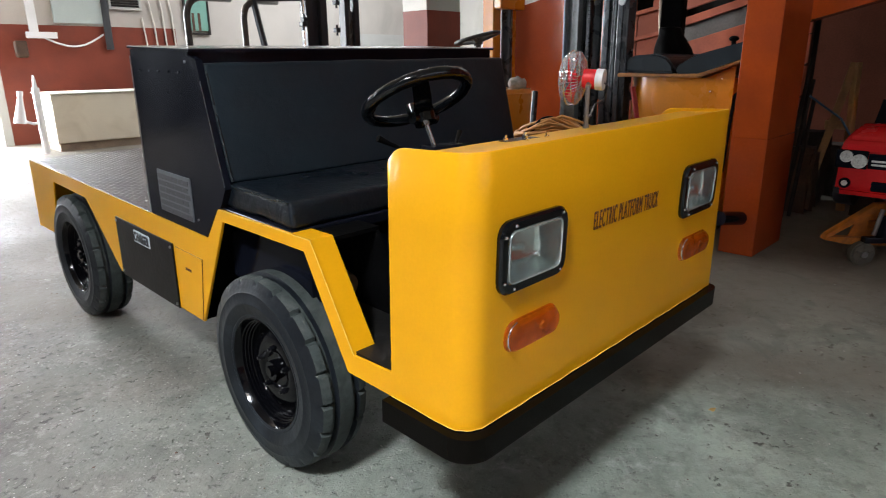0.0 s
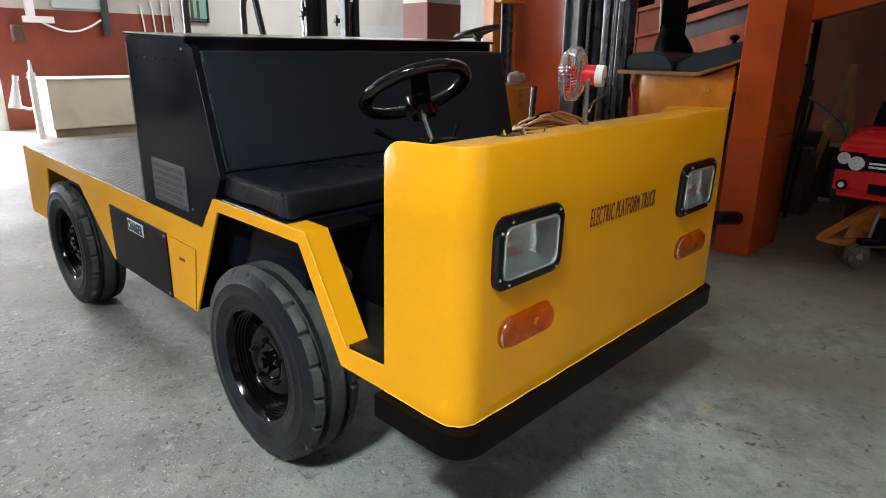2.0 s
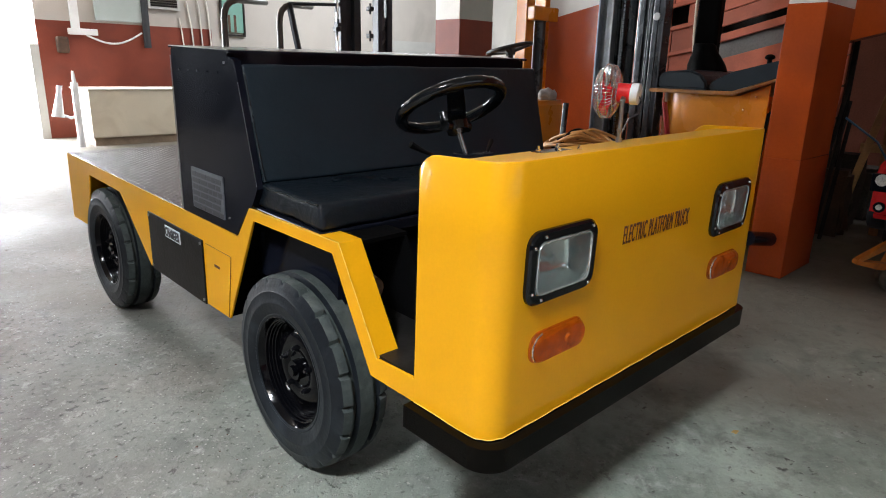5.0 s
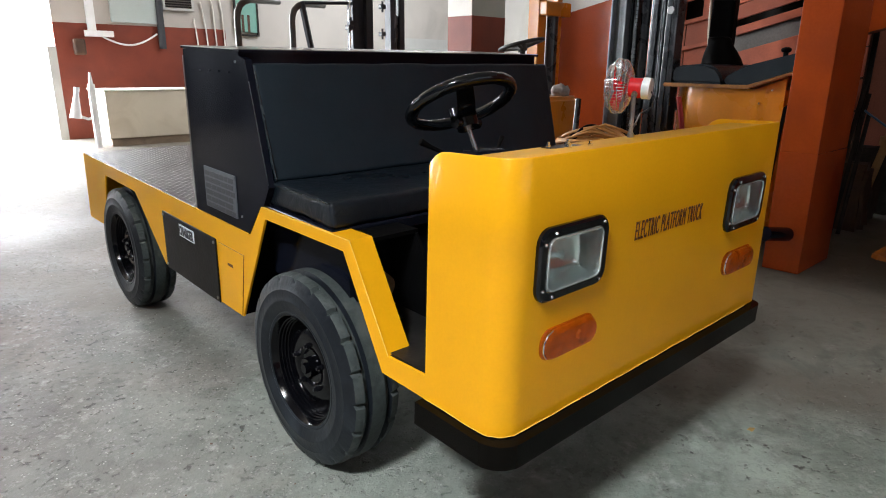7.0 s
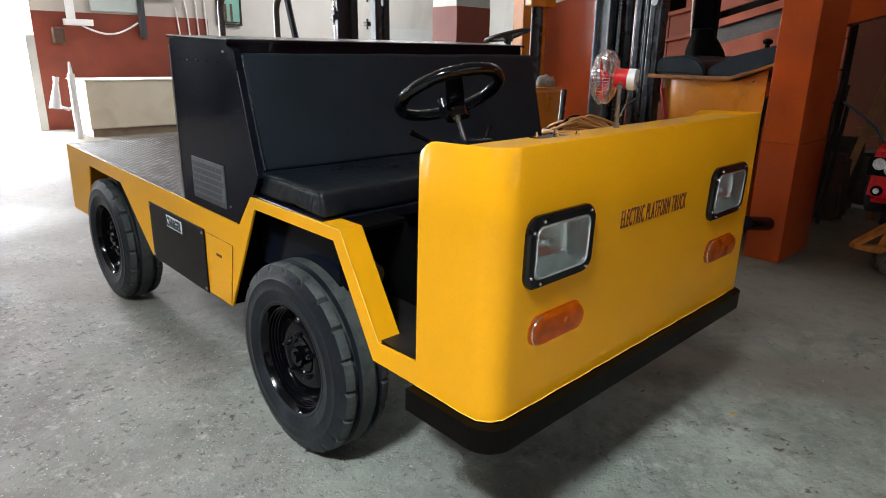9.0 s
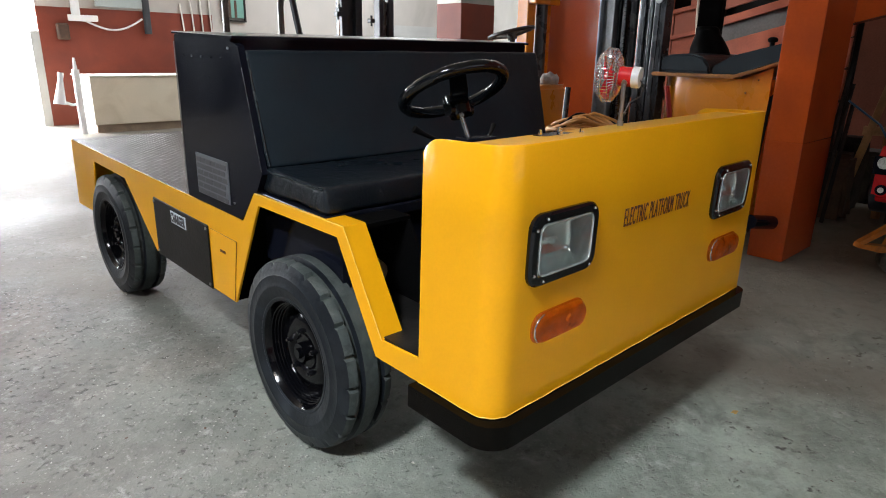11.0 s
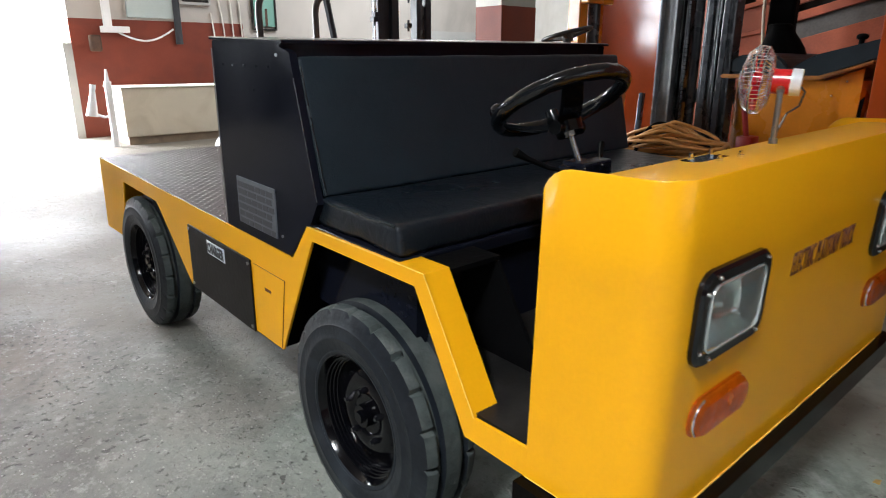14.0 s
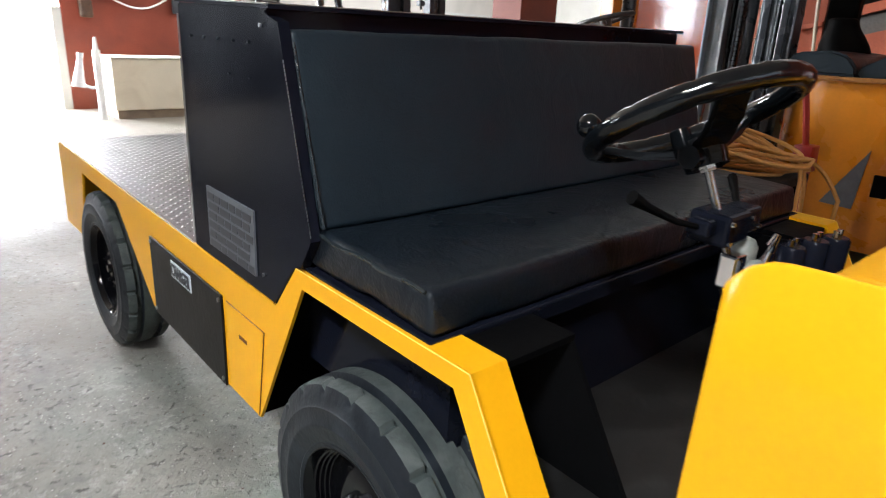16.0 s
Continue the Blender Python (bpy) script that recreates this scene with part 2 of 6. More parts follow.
MAST = mat("mast_steel_black", (0.032, 0.038, 0.046), 0.28, 0.2, var=0.3, scale=8, bump=0.08, gloss=0.6)
RAIL = mat("blue_grey_rail", (0.20, 0.22, 0.24), 0.32, 0.1, var=0.3, scale=8, bump=0.08, gloss=0.5)
FAR_STEEL = mat("dusty_black_steel", (0.024, 0.029, 0.041), 0.45, 0.0, var=0.3, scale=8, bump=0.1, gloss=0.3)
CREAM = mat("cream_tank", (0.72, 0.66, 0.54), 0.55, var=0.08, scale=2, bump=0.1, stain=(0.48, 0.41, 0.30), stain_amount=0.4)
CABLE = mat("orange_cable", (0.53, 0.250, 0.062), 0.5, var=0.2, scale=20)
WOOD = mat("raw_timber", (0.46, 0.25, 0.11), 0.6, var=0.3, scale=9, bump=0.2)
DARK = mat("dark_scrap", (0.026, 0.023, 0.021), 0.75, var=0.5, scale=7, bump=0.4, bump_scale=12, gloss=0.2)
SACK = mat("dusty_sacking", (0.075, 0.064, 0.056), 0.8, var=0.5, scale=7, bump=0.4, bump_scale=12, gloss=0.2)
DARK_BROWN = mat("dark_rust", (0.07, 0.035, 0.02), 0.7, var=0.5, scale=7, bump=0.4)
TEAL = mat("teal_board", (0.16, 0.34, 0.28), 0.5, var=0.1)
BLUE = mat("blue_plastic", (0.04, 0.11, 0.20), 0.4, var=0.1)
CEILING_MAT = mat("ceiling_sheet", (0.36, 0.30, 0.245), 0.8, var=0.1, scale=1)
GREY_CLOTH = mat("grey_bag", (0.30, 0.28, 0.27), 0.8, var=0.3, scale=20, bump=0.3)


def glass_material(name, colour=(1, 1, 1), rough=0.05, clear=1.0, ripple=0.0):
    m = bpy.data.materials.new(name)
    m.use_nodes = True
    b = m.node_tree.nodes["Principled BSDF"]
    b.inputs["Base Color"].default_value = (*colour, 1)
    b.inputs["Roughness"].default_value = rough
    b.inputs["Transmission Weight"].default_value = clear
    b.inputs["IOR"].default_value = 1.45
    if ripple:
        nt = m.node_tree
        co = nt.nodes.new("ShaderNodeTexCoord")
        tx = nt.nodes.new("ShaderNodeTexNoise")
        tx.inputs["Scale"].default_value = 48
        bp = nt.nodes.new("ShaderNodeBump")
        bp.inputs["Strength"].default_value, bp.inputs["Distance"].default_value = ripple, 0.01
        nt.links.new(co.outputs["Object"], tx.inputs["Vector"])
        nt.links.new(tx.outputs["Fac"], bp.inputs["Height"])
        nt.links.new(bp.outputs["Normal"], b.inputs["Normal"])
    return m


GLASS = glass_material("lamp_glass", (0.95, 0.98, 0.98), 0.07, 1.0, 0.12)
AMBER = glass_material("amber_plastic", (0.66, 0.145, 0.004), 0.06, 0.85, 0.35)
REFLECTOR = mat("lamp_reflector", (0.70, 0.76, 0.75), 0.15, 0.8, var=0.1, scale=14, bump=0.3, bump_scale=9)
AMBER_BACK = mat("amber_reflector", (0.52, 0.22, 0.02), 0.3, 0.2, var=0.35, scale=30, bump=0.3, bump_scale=60)


# ---- mesh helpers ----
def box(bm, x0, x1, y0, y1, z0, z1, bevel=0.0, m=None):
    g = bmesh.ops.create_cube(bm, size=1)
    vs = g["verts"]
    for v in vs:
        v.co = Vector(((x0 + x1) / 2 + v.co.x * (x1 - x0), (y0 + y1) / 2 + v.co.y * (y1 - y0), (z0 + z1) / 2 + v.co.z * (z1 - z0)))
    if m is not None:
        bmesh.ops.transform(bm, matrix=m, verts=vs)
    if bevel:
        es = list({e for v in vs for e in v.link_edges})
        bmesh.ops.bevel(bm, geom=es, offset=bevel, segments=2, affect="EDGES", profile=0.5)


def rod(bm, p0, p1, r, seg=16, r2=None):
    p0, p1 = Vector(p0), Vector(p1)
    d = p1 - p0
    m = Matrix.Translation((p0 + p1) / 2) @ d.to_track_quat("Z", "Y").to_matrix().to_4x4()
    bmesh.ops.create_cone(bm, cap_ends=True, segments=seg, radius1=r, radius2=r if r2 is None else r2, depth=d.length, matrix=m)


def prism(bm, pts, axis, a, b):
    """A polygon of 2D points pushed along one axis from a to b."""
    def at(p, v):
        return {"x": (v, p[0], p[1]), "y": (p[0], v, p[1]), "z": (p[0], p[1], v)}[axis]
    lo = [bm.verts.new(at(p, a)) for p in pts]
    hi = [bm.verts.new(at(p, b)) for p in pts]
    n = len(pts)
    bm.faces.new(lo), bm.faces.new(hi)
    for i in range(n):
        bm.faces.new((lo[i], lo[(i + 1) % n], hi[(i + 1) % n], hi[i]))


def sweep(bm, path, r, seg=8, closed=False):
    """A tube along a path of points; r is one radius or one for each point."""
    path = [Vector(p) for p in path]
    n = len(path)
    rings = []
    side = None
    for i, p in enumerate(path):
        a = path[(i - 1) % n] if closed or i else p
        b = path[(i + 1) % n] if closed or i < n - 1 else p
        d = (b - a).normalized()
        if side is None:
            side = d.orthogonal().normalized()
        side = (side - d * side.dot(d)).normalized()
        other = d.cross(side)
        rr = r[i] if isinstance(r, (list, tuple)) else r
        rings.append([bm.verts.new(p + (side * math.cos(k * math.tau / seg) + other * math.sin(k * math.tau / seg)) * rr) for k in range(seg)])
    for i in range(n if closed else n - 1):
        a, b = rings[i], rings[(i + 1) % n]
        for k in range(seg):
            bm.faces.new((a[k], a[(k + 1) % seg], b[(k + 1) % seg], b[k]))
    if not closed:
        bm.faces.new(rings[0][::-1]), bm.faces.new(rings[-1])


def lathe(bm, profile, seg=48, axis="x", closed=True, shape=None):
    """Turns a profile of (along, radius) round an axis through the origin. shape(i, k, radius) may alter a radius."""
    rings = []
    for k in range(seg):
        a = k * math.tau / seg
        ring = []
        for i, (u, r) in enumerate(profile):
            rr = shape(i, k, r) if shape else r
            c, s = math.cos(a) * rr, math.sin(a) * rr
            ring.append(bm.verts.new({"x": (u, c, s), "y": (c, u, s), "z": (c, s, u)}[axis]))
        rings.append(ring)
    n = len(profile)
    for k in range(seg):
        a, b = rings[k], rings[(k + 1) % seg]
        for i in range(n if closed else n - 1):
            j = (i + 1) % n
            bm.faces.new((a[i], a[j], b[j], b[i]))


def arc(cx, cy, r, a0, a1, n):
    return [(cx + r * math.cos(radians(a0 + (a1 - a0) * i / n)), cy + r * math.sin(radians(a0 + (a1 - a0) * i / n))) for i in range(n + 1)]


def round_rect(cx, cy, w, h, r, n=5):
    out = []
    for sx, sy, a in ((1, 1, 0), (-1, 1, 90), (-1, -1, 180), (1, -1, 270)):
        out += arc(cx + sx * (w / 2 - r), cy + sy * (h / 2 - r), r, a, a + 90, n)
    return out


def part(name, bm, material, parent, label="", smooth=None, kind=""):
    me = bpy.data.meshes.new(name)
    bmesh.ops.recalc_face_normals(bm, faces=bm.faces)
    if smooth:
        for f in bm.faces:
            f.smooth = True
        for e in bm.edges:
            if len(e.link_faces) == 2 and e.calc_face_angle(0.0) > radians(smooth):
                e.smooth = False
    bm.to_mesh(me)
    bm.free()
    me.materials.append(material)
    ob = new(name, me)
    if parent is not None:
        ob.parent = parent
    return tagged(ob, label, kind=kind)


def thing(name, label, category, m=None, group="", kind=""):
    ob = new(name)
    ob.empty_display_size = 0.1
    if m is not None:
        ob.matrix_world = m
    return tagged(ob, label, category, group, kind)


def whole(name, bm, material, label, category, smooth=None, kind="", group="", m=None):
    ob = part(name, bm, material, None, label, smooth, kind)
    if m is not None:
        ob.matrix_world = m
    return tagged(ob, "", category, group)


def lettering(name, words, material, parent, m, wide, high, depth=0.0015, label="", bold=0.004, space=1.08):
    cu = bpy.data.curves.new(name, "FONT")
    cu.body, cu.extrude, cu.align_x, cu.align_y, cu.offset = words, 0.5, "CENTER", "CENTER", bold
    cu.space_character = space
    ob = bpy.data.objects.new(name, cu)
    scene.collection.objects.link(ob)
    bpy.context.view_layer.update()
    me = bpy.data.meshes.new_from_object(ob.evaluated_get(bpy.context.evaluated_depsgraph_get()))
    bpy.data.objects.remove(ob)
    xs, ys = [v.co.x for v in me.vertices], [v.co.y for v in me.vertices]
    cx, cy = (max(xs) + min(xs)) / 2, (max(ys) + min(ys)) / 2
    sx, sy = wide / (max(xs) - min(xs)), high / (max(ys) - min(ys))
    for v in me.vertices:
        v.co = m @ Vector(((v.co.x - cx) * sx, (v.co.y - cy) * sy, v.co.z * 2 * depth))
    me.materials.clear()
    me.materials.append(material)
    out = new(name, me)
    out.parent = parent
    return tagged(out, label)


# ---- setting ----
def slab(name, x0, x1, y0, y1, z0, z1, material, label, category, parent=None):
    bm = bmesh.new()
    box(bm, x0, x1, y0, y1, z0, z1)
    if parent:
        return part(name, bm, material, parent, label)
    return whole(name, bm, material, label, category, kind="structure")


FZ = -0.06  # floor level under the tyres
HALL_N, HALL_W, HALL_E, HALL_S, HALL_TOP = 11.5, -5.4, 12.0, -7.0, 4.6
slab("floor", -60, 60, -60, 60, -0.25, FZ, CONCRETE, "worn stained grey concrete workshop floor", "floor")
bm = bmesh.new()
for x0, x1, y0, y1 in ((HALL_W, HALL_E, HALL_S, -2.1), (HALL_W, -4.5, -2.1, -0.5), (-2.9, HALL_E, -2.1, -0.5), (HALL_W, HALL_E, -0.5, 6.7), (HALL_W, HALL_E, 9.7, HALL_N), (HALL_W, 6.0, 6.7, 9.7), (9.0, HALL_E, 6.7, 9.7)):
    box(bm, x0, x1, y0, y1, HALL_TOP, HALL_TOP + 0.15)
# Unseen shaft walls added to cut the key lamp's spread to the right.
for x0, x1, y0, y1 in ((-4.6, -4.5, -2.2, -0.4), (-2.9, -2.8, -2.2, -0.4), (-4.5, -2.9, -2.2, -2.1), (-4.5, -2.9, -0.5, -0.4)):
    box(bm, x0, x1, y0, y1, HALL_TOP + 0.15, HALL_TOP + 1.08)
whole("ceiling", bm, CEILING_MAT, "plain pale workshop ceiling with two added lamp openings", "ceiling", kind="structure")
# Unseen sheet closing the shaft of the added key lamp.
slab("roof_pane", -4.62, -2.78, -2.22, -0.38, HALL_TOP + 1.082, HALL_TOP + 1.10, WALL_WHITE, "unseen milky sheet capping an added lamp opening", "roof light")
# Unseen sheet closing the opening of the added far lamp.
slab("roof_pane_far", 5.98, 9.02, 6.68, 9.72, HALL_TOP + 0.16, HALL_TOP + 0.18, WALL_WHITE, "unseen milky sheet capping an added lamp opening", "roof light")
wn_ = slab("wall_north", 1.73, HALL_E, HALL_N, HALL_N + 0.25, 1.83, HALL_TOP, WALL_FAR, "grimy cream wall over a painted dado", "wall")
slab("red_dado", 1.73, 4.65, HALL_N - 0.004, HALL_N + 0.25, FZ, 1.83, WALL_RED_FAR, "faded red oxide dado", "", wn_)
slab("cream_dado", 4.65, 8.9, HALL_N, HALL_N + 0.25, FZ, 1.83, WALL_FAR, "grimy cream lower wall", "", wn_)
slab("grey_dado", 8.9, HALL_E, HALL_N - 0.004, HALL_N + 0.25, FZ, 1.83, WALL_GREY, "grey painted dado", "", wn_)
# Added unseen wall, kept dark to hold down reflections on the battery box.
slab("wall_north_gate_side", HALL_W, -0.9, HALL_N, HALL_N + 0.25, FZ, HALL_TOP, WALL_DARK, "added unseen dark wall beside the open gate", "wall")
slab("gate_lintel", -0.9, 1.73, HALL_N, HALL_N + 0.25, 4.1, HALL_TOP, WALL_WHITE, "cream lintel over the open gate", "wall")
# Unseen side wall, its colour set dark to shape what the truck reflects.
ww = slab("wall_west", HALL_W - 0.25, HALL_W, HALL_S, 9.4, FZ, HALL_TOP, WALL_DARK, "unseen dark grey side wall with a window", "wall")
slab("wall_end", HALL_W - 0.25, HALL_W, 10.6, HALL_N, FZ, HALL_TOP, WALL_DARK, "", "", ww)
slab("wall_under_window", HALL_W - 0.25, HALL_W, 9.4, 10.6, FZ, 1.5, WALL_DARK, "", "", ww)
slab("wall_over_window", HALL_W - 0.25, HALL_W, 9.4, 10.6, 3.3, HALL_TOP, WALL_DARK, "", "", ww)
# Unseen wall; the gap left in it lets the added south fill through.
ws = slab("wall_south", HALL_W, HALL_E, HALL_S - 0.25, HALL_S, FZ, 1.8, WALL_RED, "red oxide painted wall", "wall")
slab("upper_wall", HALL_W, HALL_E, HALL_S - 0.25, HALL_S, 3.6, HALL_TOP, WALL_WHITE, "cream limewash", "", ws)
slab("upper_wall", HALL_W, -1.5, HALL_S - 0.25, HALL_S, 1.8, 3.6, WALL_WHITE, "cream limewash", "", ws)
slab("upper_wall", 3.5, HALL_E, HALL_S - 0.25, HALL_S, 1.8, 3.6, WALL_WHITE, "cream limewash", "", ws)
slab("wall_east", HALL_E, HALL_E + 0.25, HALL_S, HALL_N, FZ, HALL_TOP, WALL_WHITE, "cream limewashed end wall", "wall")

# column with painted dado
col = slab("column", 4.85, 5.44, 5.0, 5.42, 1.80, HALL_TOP, WALL_GREEN, "square column, pale green over a red dado", "column")
slab("red_dado", 4.846, 5.444, 4.996, 5.424, FZ, 1.80, WALL_RED_FAR, "faded red oxide dado", "", col)
# Paler sheet on the left face: light from the left painted as cream.
slab("cream_side", 4.842, 4.85, 5.0, 5.42, 1.80, HALL_TOP, WALL_WHITE, "cream sheet standing for the lit side", "", col)

# inner wall with the slanted red dado
bm = bmesh.new()
box(bm, 5.6, 5.8, 1.0, 4.35, FZ, HALL_TOP)
wi = whole("wall_inner", bm, WALL_WHITE, "cream inner wall with a slanted red dado", "wall", kind="structure")
bm = bmesh.new()
prism(bm, [(1.0, FZ), (4.35, FZ), (4.35, 1.78), (1.0, 2.45)], "x", 5.594, 5.6)
part("red_dado", bm, WALL_RED, wi, "glossy red oxide dado with a slanted top")

# reveal of the gate opening
slab("gate_jamb", 1.60, 1.729, HALL_N - 0.03, HALL_N + 0.25, FZ, 1.45, WALL_GREY, "pale grey jamb of the gate opening", "jamb")

# pale yard outside the gate
slab("yard_pavement", -30, 30, HALL_N + 0.26, 19.9, FZ - 0.01, FZ + 0.004, mat("pale_yard_cement", (0.62, 0.61, 0.58), 0.8, var=0.1, scale=2), "pale sunlit cement yard outside the gate", "pavement")

# front pillar
bm = bmesh.new()
box(bm, 3.37, 3.92, 0.50, 0.72, 0.71, 1.63, bevel=0.004)
pl = whole("pillar", bm, PILLAR_RED, "square pillar enamelled glossy orange red", "pillar", kind="structure")
bm = bmesh.new()
box(bm, 3.374, 3.916, 0.504, 0.716, 1.63, HALL_TOP)
part("white_top", bm, WALL_WHITE, pl, "cream limewashed upper part")
# Lower part of the same pillar, with its shade put into the colour.
bm = bmesh.new()
box(bm, 3.368, 3.922, 0.498, 0.722, FZ, 0.71, bevel=0.004)
part("foot", bm, PILLAR_FOOT, pl, "lower part in a darker red that stands for shade")
# sloping underside beside the pillar
bm = bmesh.new()
# The full-height stretch beyond y = -0.8 is unseen, added to darken the store.
prism(bm, [(0.74, 1.41), (-0.80, 1.816), (-0.80, FZ), (-6.9, FZ), (-6.9, HALL_TOP), (0.74, HALL_TOP)], "x", 4.2, 4.35)
whole("stair_side_wall", bm, PILLAR_RED, "orange red wall with a sloping lower edge and an added unseen light-blocking stretch", "wall", kind="structure")
slab("wall_store_back", 7.2, 7.4, HALL_S, 3.0, FZ, HALL_TOP, mat("rusty_brown_limewash", (0.32, 0.11, 0.07), 0.8, var=0.3, scale=2, bump=0.2), "dark brown back wall of the store", "wall")

# bright hazy daylight beyond the gate
def glow(name, strength, colour):
    m = bpy.data.materials.new(name)
    m.use_nodes = True
    bs = m.node_tree.nodes["Principled BSDF"]
    bs.inputs["Base Color"].default_value = (0.8, 0.8, 0.8, 1)
    bs.inputs["Emission Color"].default_value = (*colour, 1)
    bs.inputs["Emission Strength"].default_value = strength
    return m


slab("backdrop", -6, 6, 20, 20.1, -3, 12, glow("hazy_daylight", 5.0, (1.0, 0.99, 0.97)), "overexposed white daylight outside the gate", "backdrop")


# ---- electric platform truck ----
TRUCK = Matrix.Translation((0, 0.022, 0)) @ pose(0, 0, 0, 1.8, -0.4, 0)
WIDE, BACK_WIDE = 1.335, 1.42
truck = thing("platform_truck", "yellow and black electric platform truck parked on concrete", "truck", TRUCK)


HOLES = [(0.110, 0.306), (1.006, 1.202)]


def cowl():
    wing = (0.250, 0.249, 0.244, 0.232, 0.215, 0.200, 0.15)
    plan = [(0.0, y) for y in wing] + arc(0.065, 0.065, 0.065, 180, 270, 8) + [(0.110, 0.0), (0.306, 0.0), (0.66, 0.0), (1.006, 0.0), (1.202, 0.0)]
    plan += arc(WIDE - 0.03, 0.03, 0.03, 270, 360, 8) + [(WIDE, y) for y in wing[::-1]]
    bm = bmesh.new()
    n = len(plan)
    cols = []
    for i, (x, y) in enumerate(plan):
        top = 0.966 + math.sqrt(max(0.0, 0.058 ** 2 - (y - 0.197) ** 2)) if y > 0.197 else 1.024 + 0.011 * min(1, max(0, (0.2 - y) / 0.2))
        a, b = Vector(plan[max(0, i - 1)]), Vector(plan[min(n - 1, i + 1)])
        d = (b - a).normalized()
        inner = (x - d.y * 0.010, y + d.x * 0.010)
        zs = (0.40, 0.74, 0.858, top - 0.003, top)
        lean = 0.07 if x > 1.25 else 0.0  # the far flank narrows towards the top
        cols.append(([bm.verts.new((x + lean * (0.72 - z), y, z)) for z in zs[:4]], [bm.verts.new((inner[0] + lean * (0.72 - z), inner[1], z)) for z in zs[:4]], bm.verts.new((x * 0.75 + inner[0] * 0.25 + lean * (0.72 - top), y * 0.75 + inner[1] * 0.25, top)), bm.verts.new((x * 0.25 + inner[0] * 0.75 + lean * (0.72 - top), y * 0.25 + inner[1] * 0.75, top))))
    for i in range(n - 1):
        (ao, ai, at, au), (bo, bi, bt, bu) = cols[i], cols[i + 1]
        hole = any(abs(plan[i][0] - h0) < 1e-6 and abs(plan[i + 1][0] - h1) < 1e-6 for h0, h1 in HOLES)
        for k in range(3):
            if hole and k == 1:
                continue
            bm.faces.new((ao[k], bo[k], bo[k + 1], ao[k + 1]))
            bm.faces.new((ai[k], ai[k + 1], bi[k + 1], bi[k]))
        bm.faces.new((ao[3], bo[3], bt, at)), bm.faces.new((at, bt, bu, au)), bm.faces.new((au, bu, bi[3], ai[3]))
        bm.faces.new((ao[0], ai[0], bi[0], bo[0]))
    for o, q, u, w in (cols[0], cols[-1]):
        bm.faces.new((*o, u, w, *q[::-1]))
    return part("front_cowl", bm, YELLOW, truck, "bent yellow steel front panel", smooth=50)


front = cowl()
bm = bmesh.new()
prism(bm, [(0.012, 1.022), (0.05, 1.024), (0.165, 1.016), (0.185, 1.004), (0.185, 0.94), (0.175, 0.94), (0.175, 0.996), (0.012, 1.012)], "x", 0.05, WIDE - 0.05)
for x0, x1 in ((0.0125, 0.05), (WIDE - 0.05, WIDE - 0.034)):
    prism(bm, [(0.06, 1.021), (0.165, 1.016), (0.185, 1.004), (0.185, 0.94), (0.175, 0.94), (0.175, 0.996), (0.06, 1.005)], "x", x0, x1)
part("dash_top", bm, YELLOW, truck, "yellow dashboard top", smooth=30)
# Thin pale bead drawn as the highlight on the panel's rounded lower edge.
bm = bmesh.new()
sweep(bm, [(x, y, 0.4005 + 0.0012 * math.sin(k * 2.3)) for k, (x, y) in enumerate([(0.0, 0.25), (0.0, 0.18), (0.0, 0.10)] + arc(0.065, 0.065, 0.065, 180, 270, 8) + [(0.066 + i * 0.06, -0.001) for i in range(1, 21)])], 0.0014, 6)
part("weld_bead", bm, GLINT_YELLOW, front, "pale line painted as the highlight along the bottom of the panel", smooth=60)

# bumper
bm = bmesh.new()
plan = [(-0.024, 0.26)] + arc(0.051, 0.047, 0.075, 180, 270, 14) + arc(WIDE - 0.021, 0.017, 0.045, 270, 360, 10) + [(WIDE + 0.024, 0.26)]
prism(bm, plan, "z", 0.335, 0.397)
bmesh.ops.bevel(bm, geom=[e for e in bm.edges if abs(e.verts[0].co.z - e.verts[1].co.z) < 0.001 and e.verts[0].co.y < 0.25], offset=0.008, segments=2, affect="EDGES")
part("bumper", bm, BUMPER, truck, "glossy black steel bumper", smooth=40)

# side panels
SIDE = [(0.2502, 0.40), (0.425, 0.40), (0.60, 0.698), (1.046, 0.692), (1.262, 0.277), (2.03, 0.272), (2.358, 0.545), (2.827, 0.55), (2.93, 0.25), (3.235, 0.24), (3.205, 0.612), (1.162, 0.612), (1.07, 0.728), (0.57, 0.735), (0.40, 0.458), (0.2502, 0.466)]
LIP = [(0.40, 0.458), (0.57, 0.735), (1.07, 0.728), (1.162, 0.612)]


def side_panel(x, inward):
    bm = bmesh.new()
    prism(bm, SIDE, "x", x, x + inward * 0.008)
    a = part("side_panel", bm, YELLOW, truck, "yellow side panel with angular wheel cut-outs")
    bm = bmesh.new()
    for (y0, z0), (y1, z1) in zip(LIP, LIP[1:3]):
        d = Vector((y1 - y0, z1 - z0)).normalized()
        ny, nz = d.y * 0.007, -d.x * 0.007
        if d.x < 0:
            ny, nz = -ny, -nz
        prism(bm, [(y0, z0), (y1, z1), (y1 + ny, z1 + nz), (y0 + ny, z0 + nz)], "x", x + inward * 0.004, x + inward * 0.076)
    part("arch_flange", bm, YELLOW, a, "folded yellow mudguard edge")
    # Thin pale bead drawn as the highlight along the fold.
    bm = bmesh.new()
    sweep(bm, [(x + inward * 0.001, y, z) for y, z in LIP[:3]], 0.0014, 6)
    part("fold_edge", bm, GLINT_YELLOW, a, "pale line painted as the highlight on the mudguard fold")
    return a


side = side_panel(0.0, 1)
side_panel(BACK_WIDE, -1)
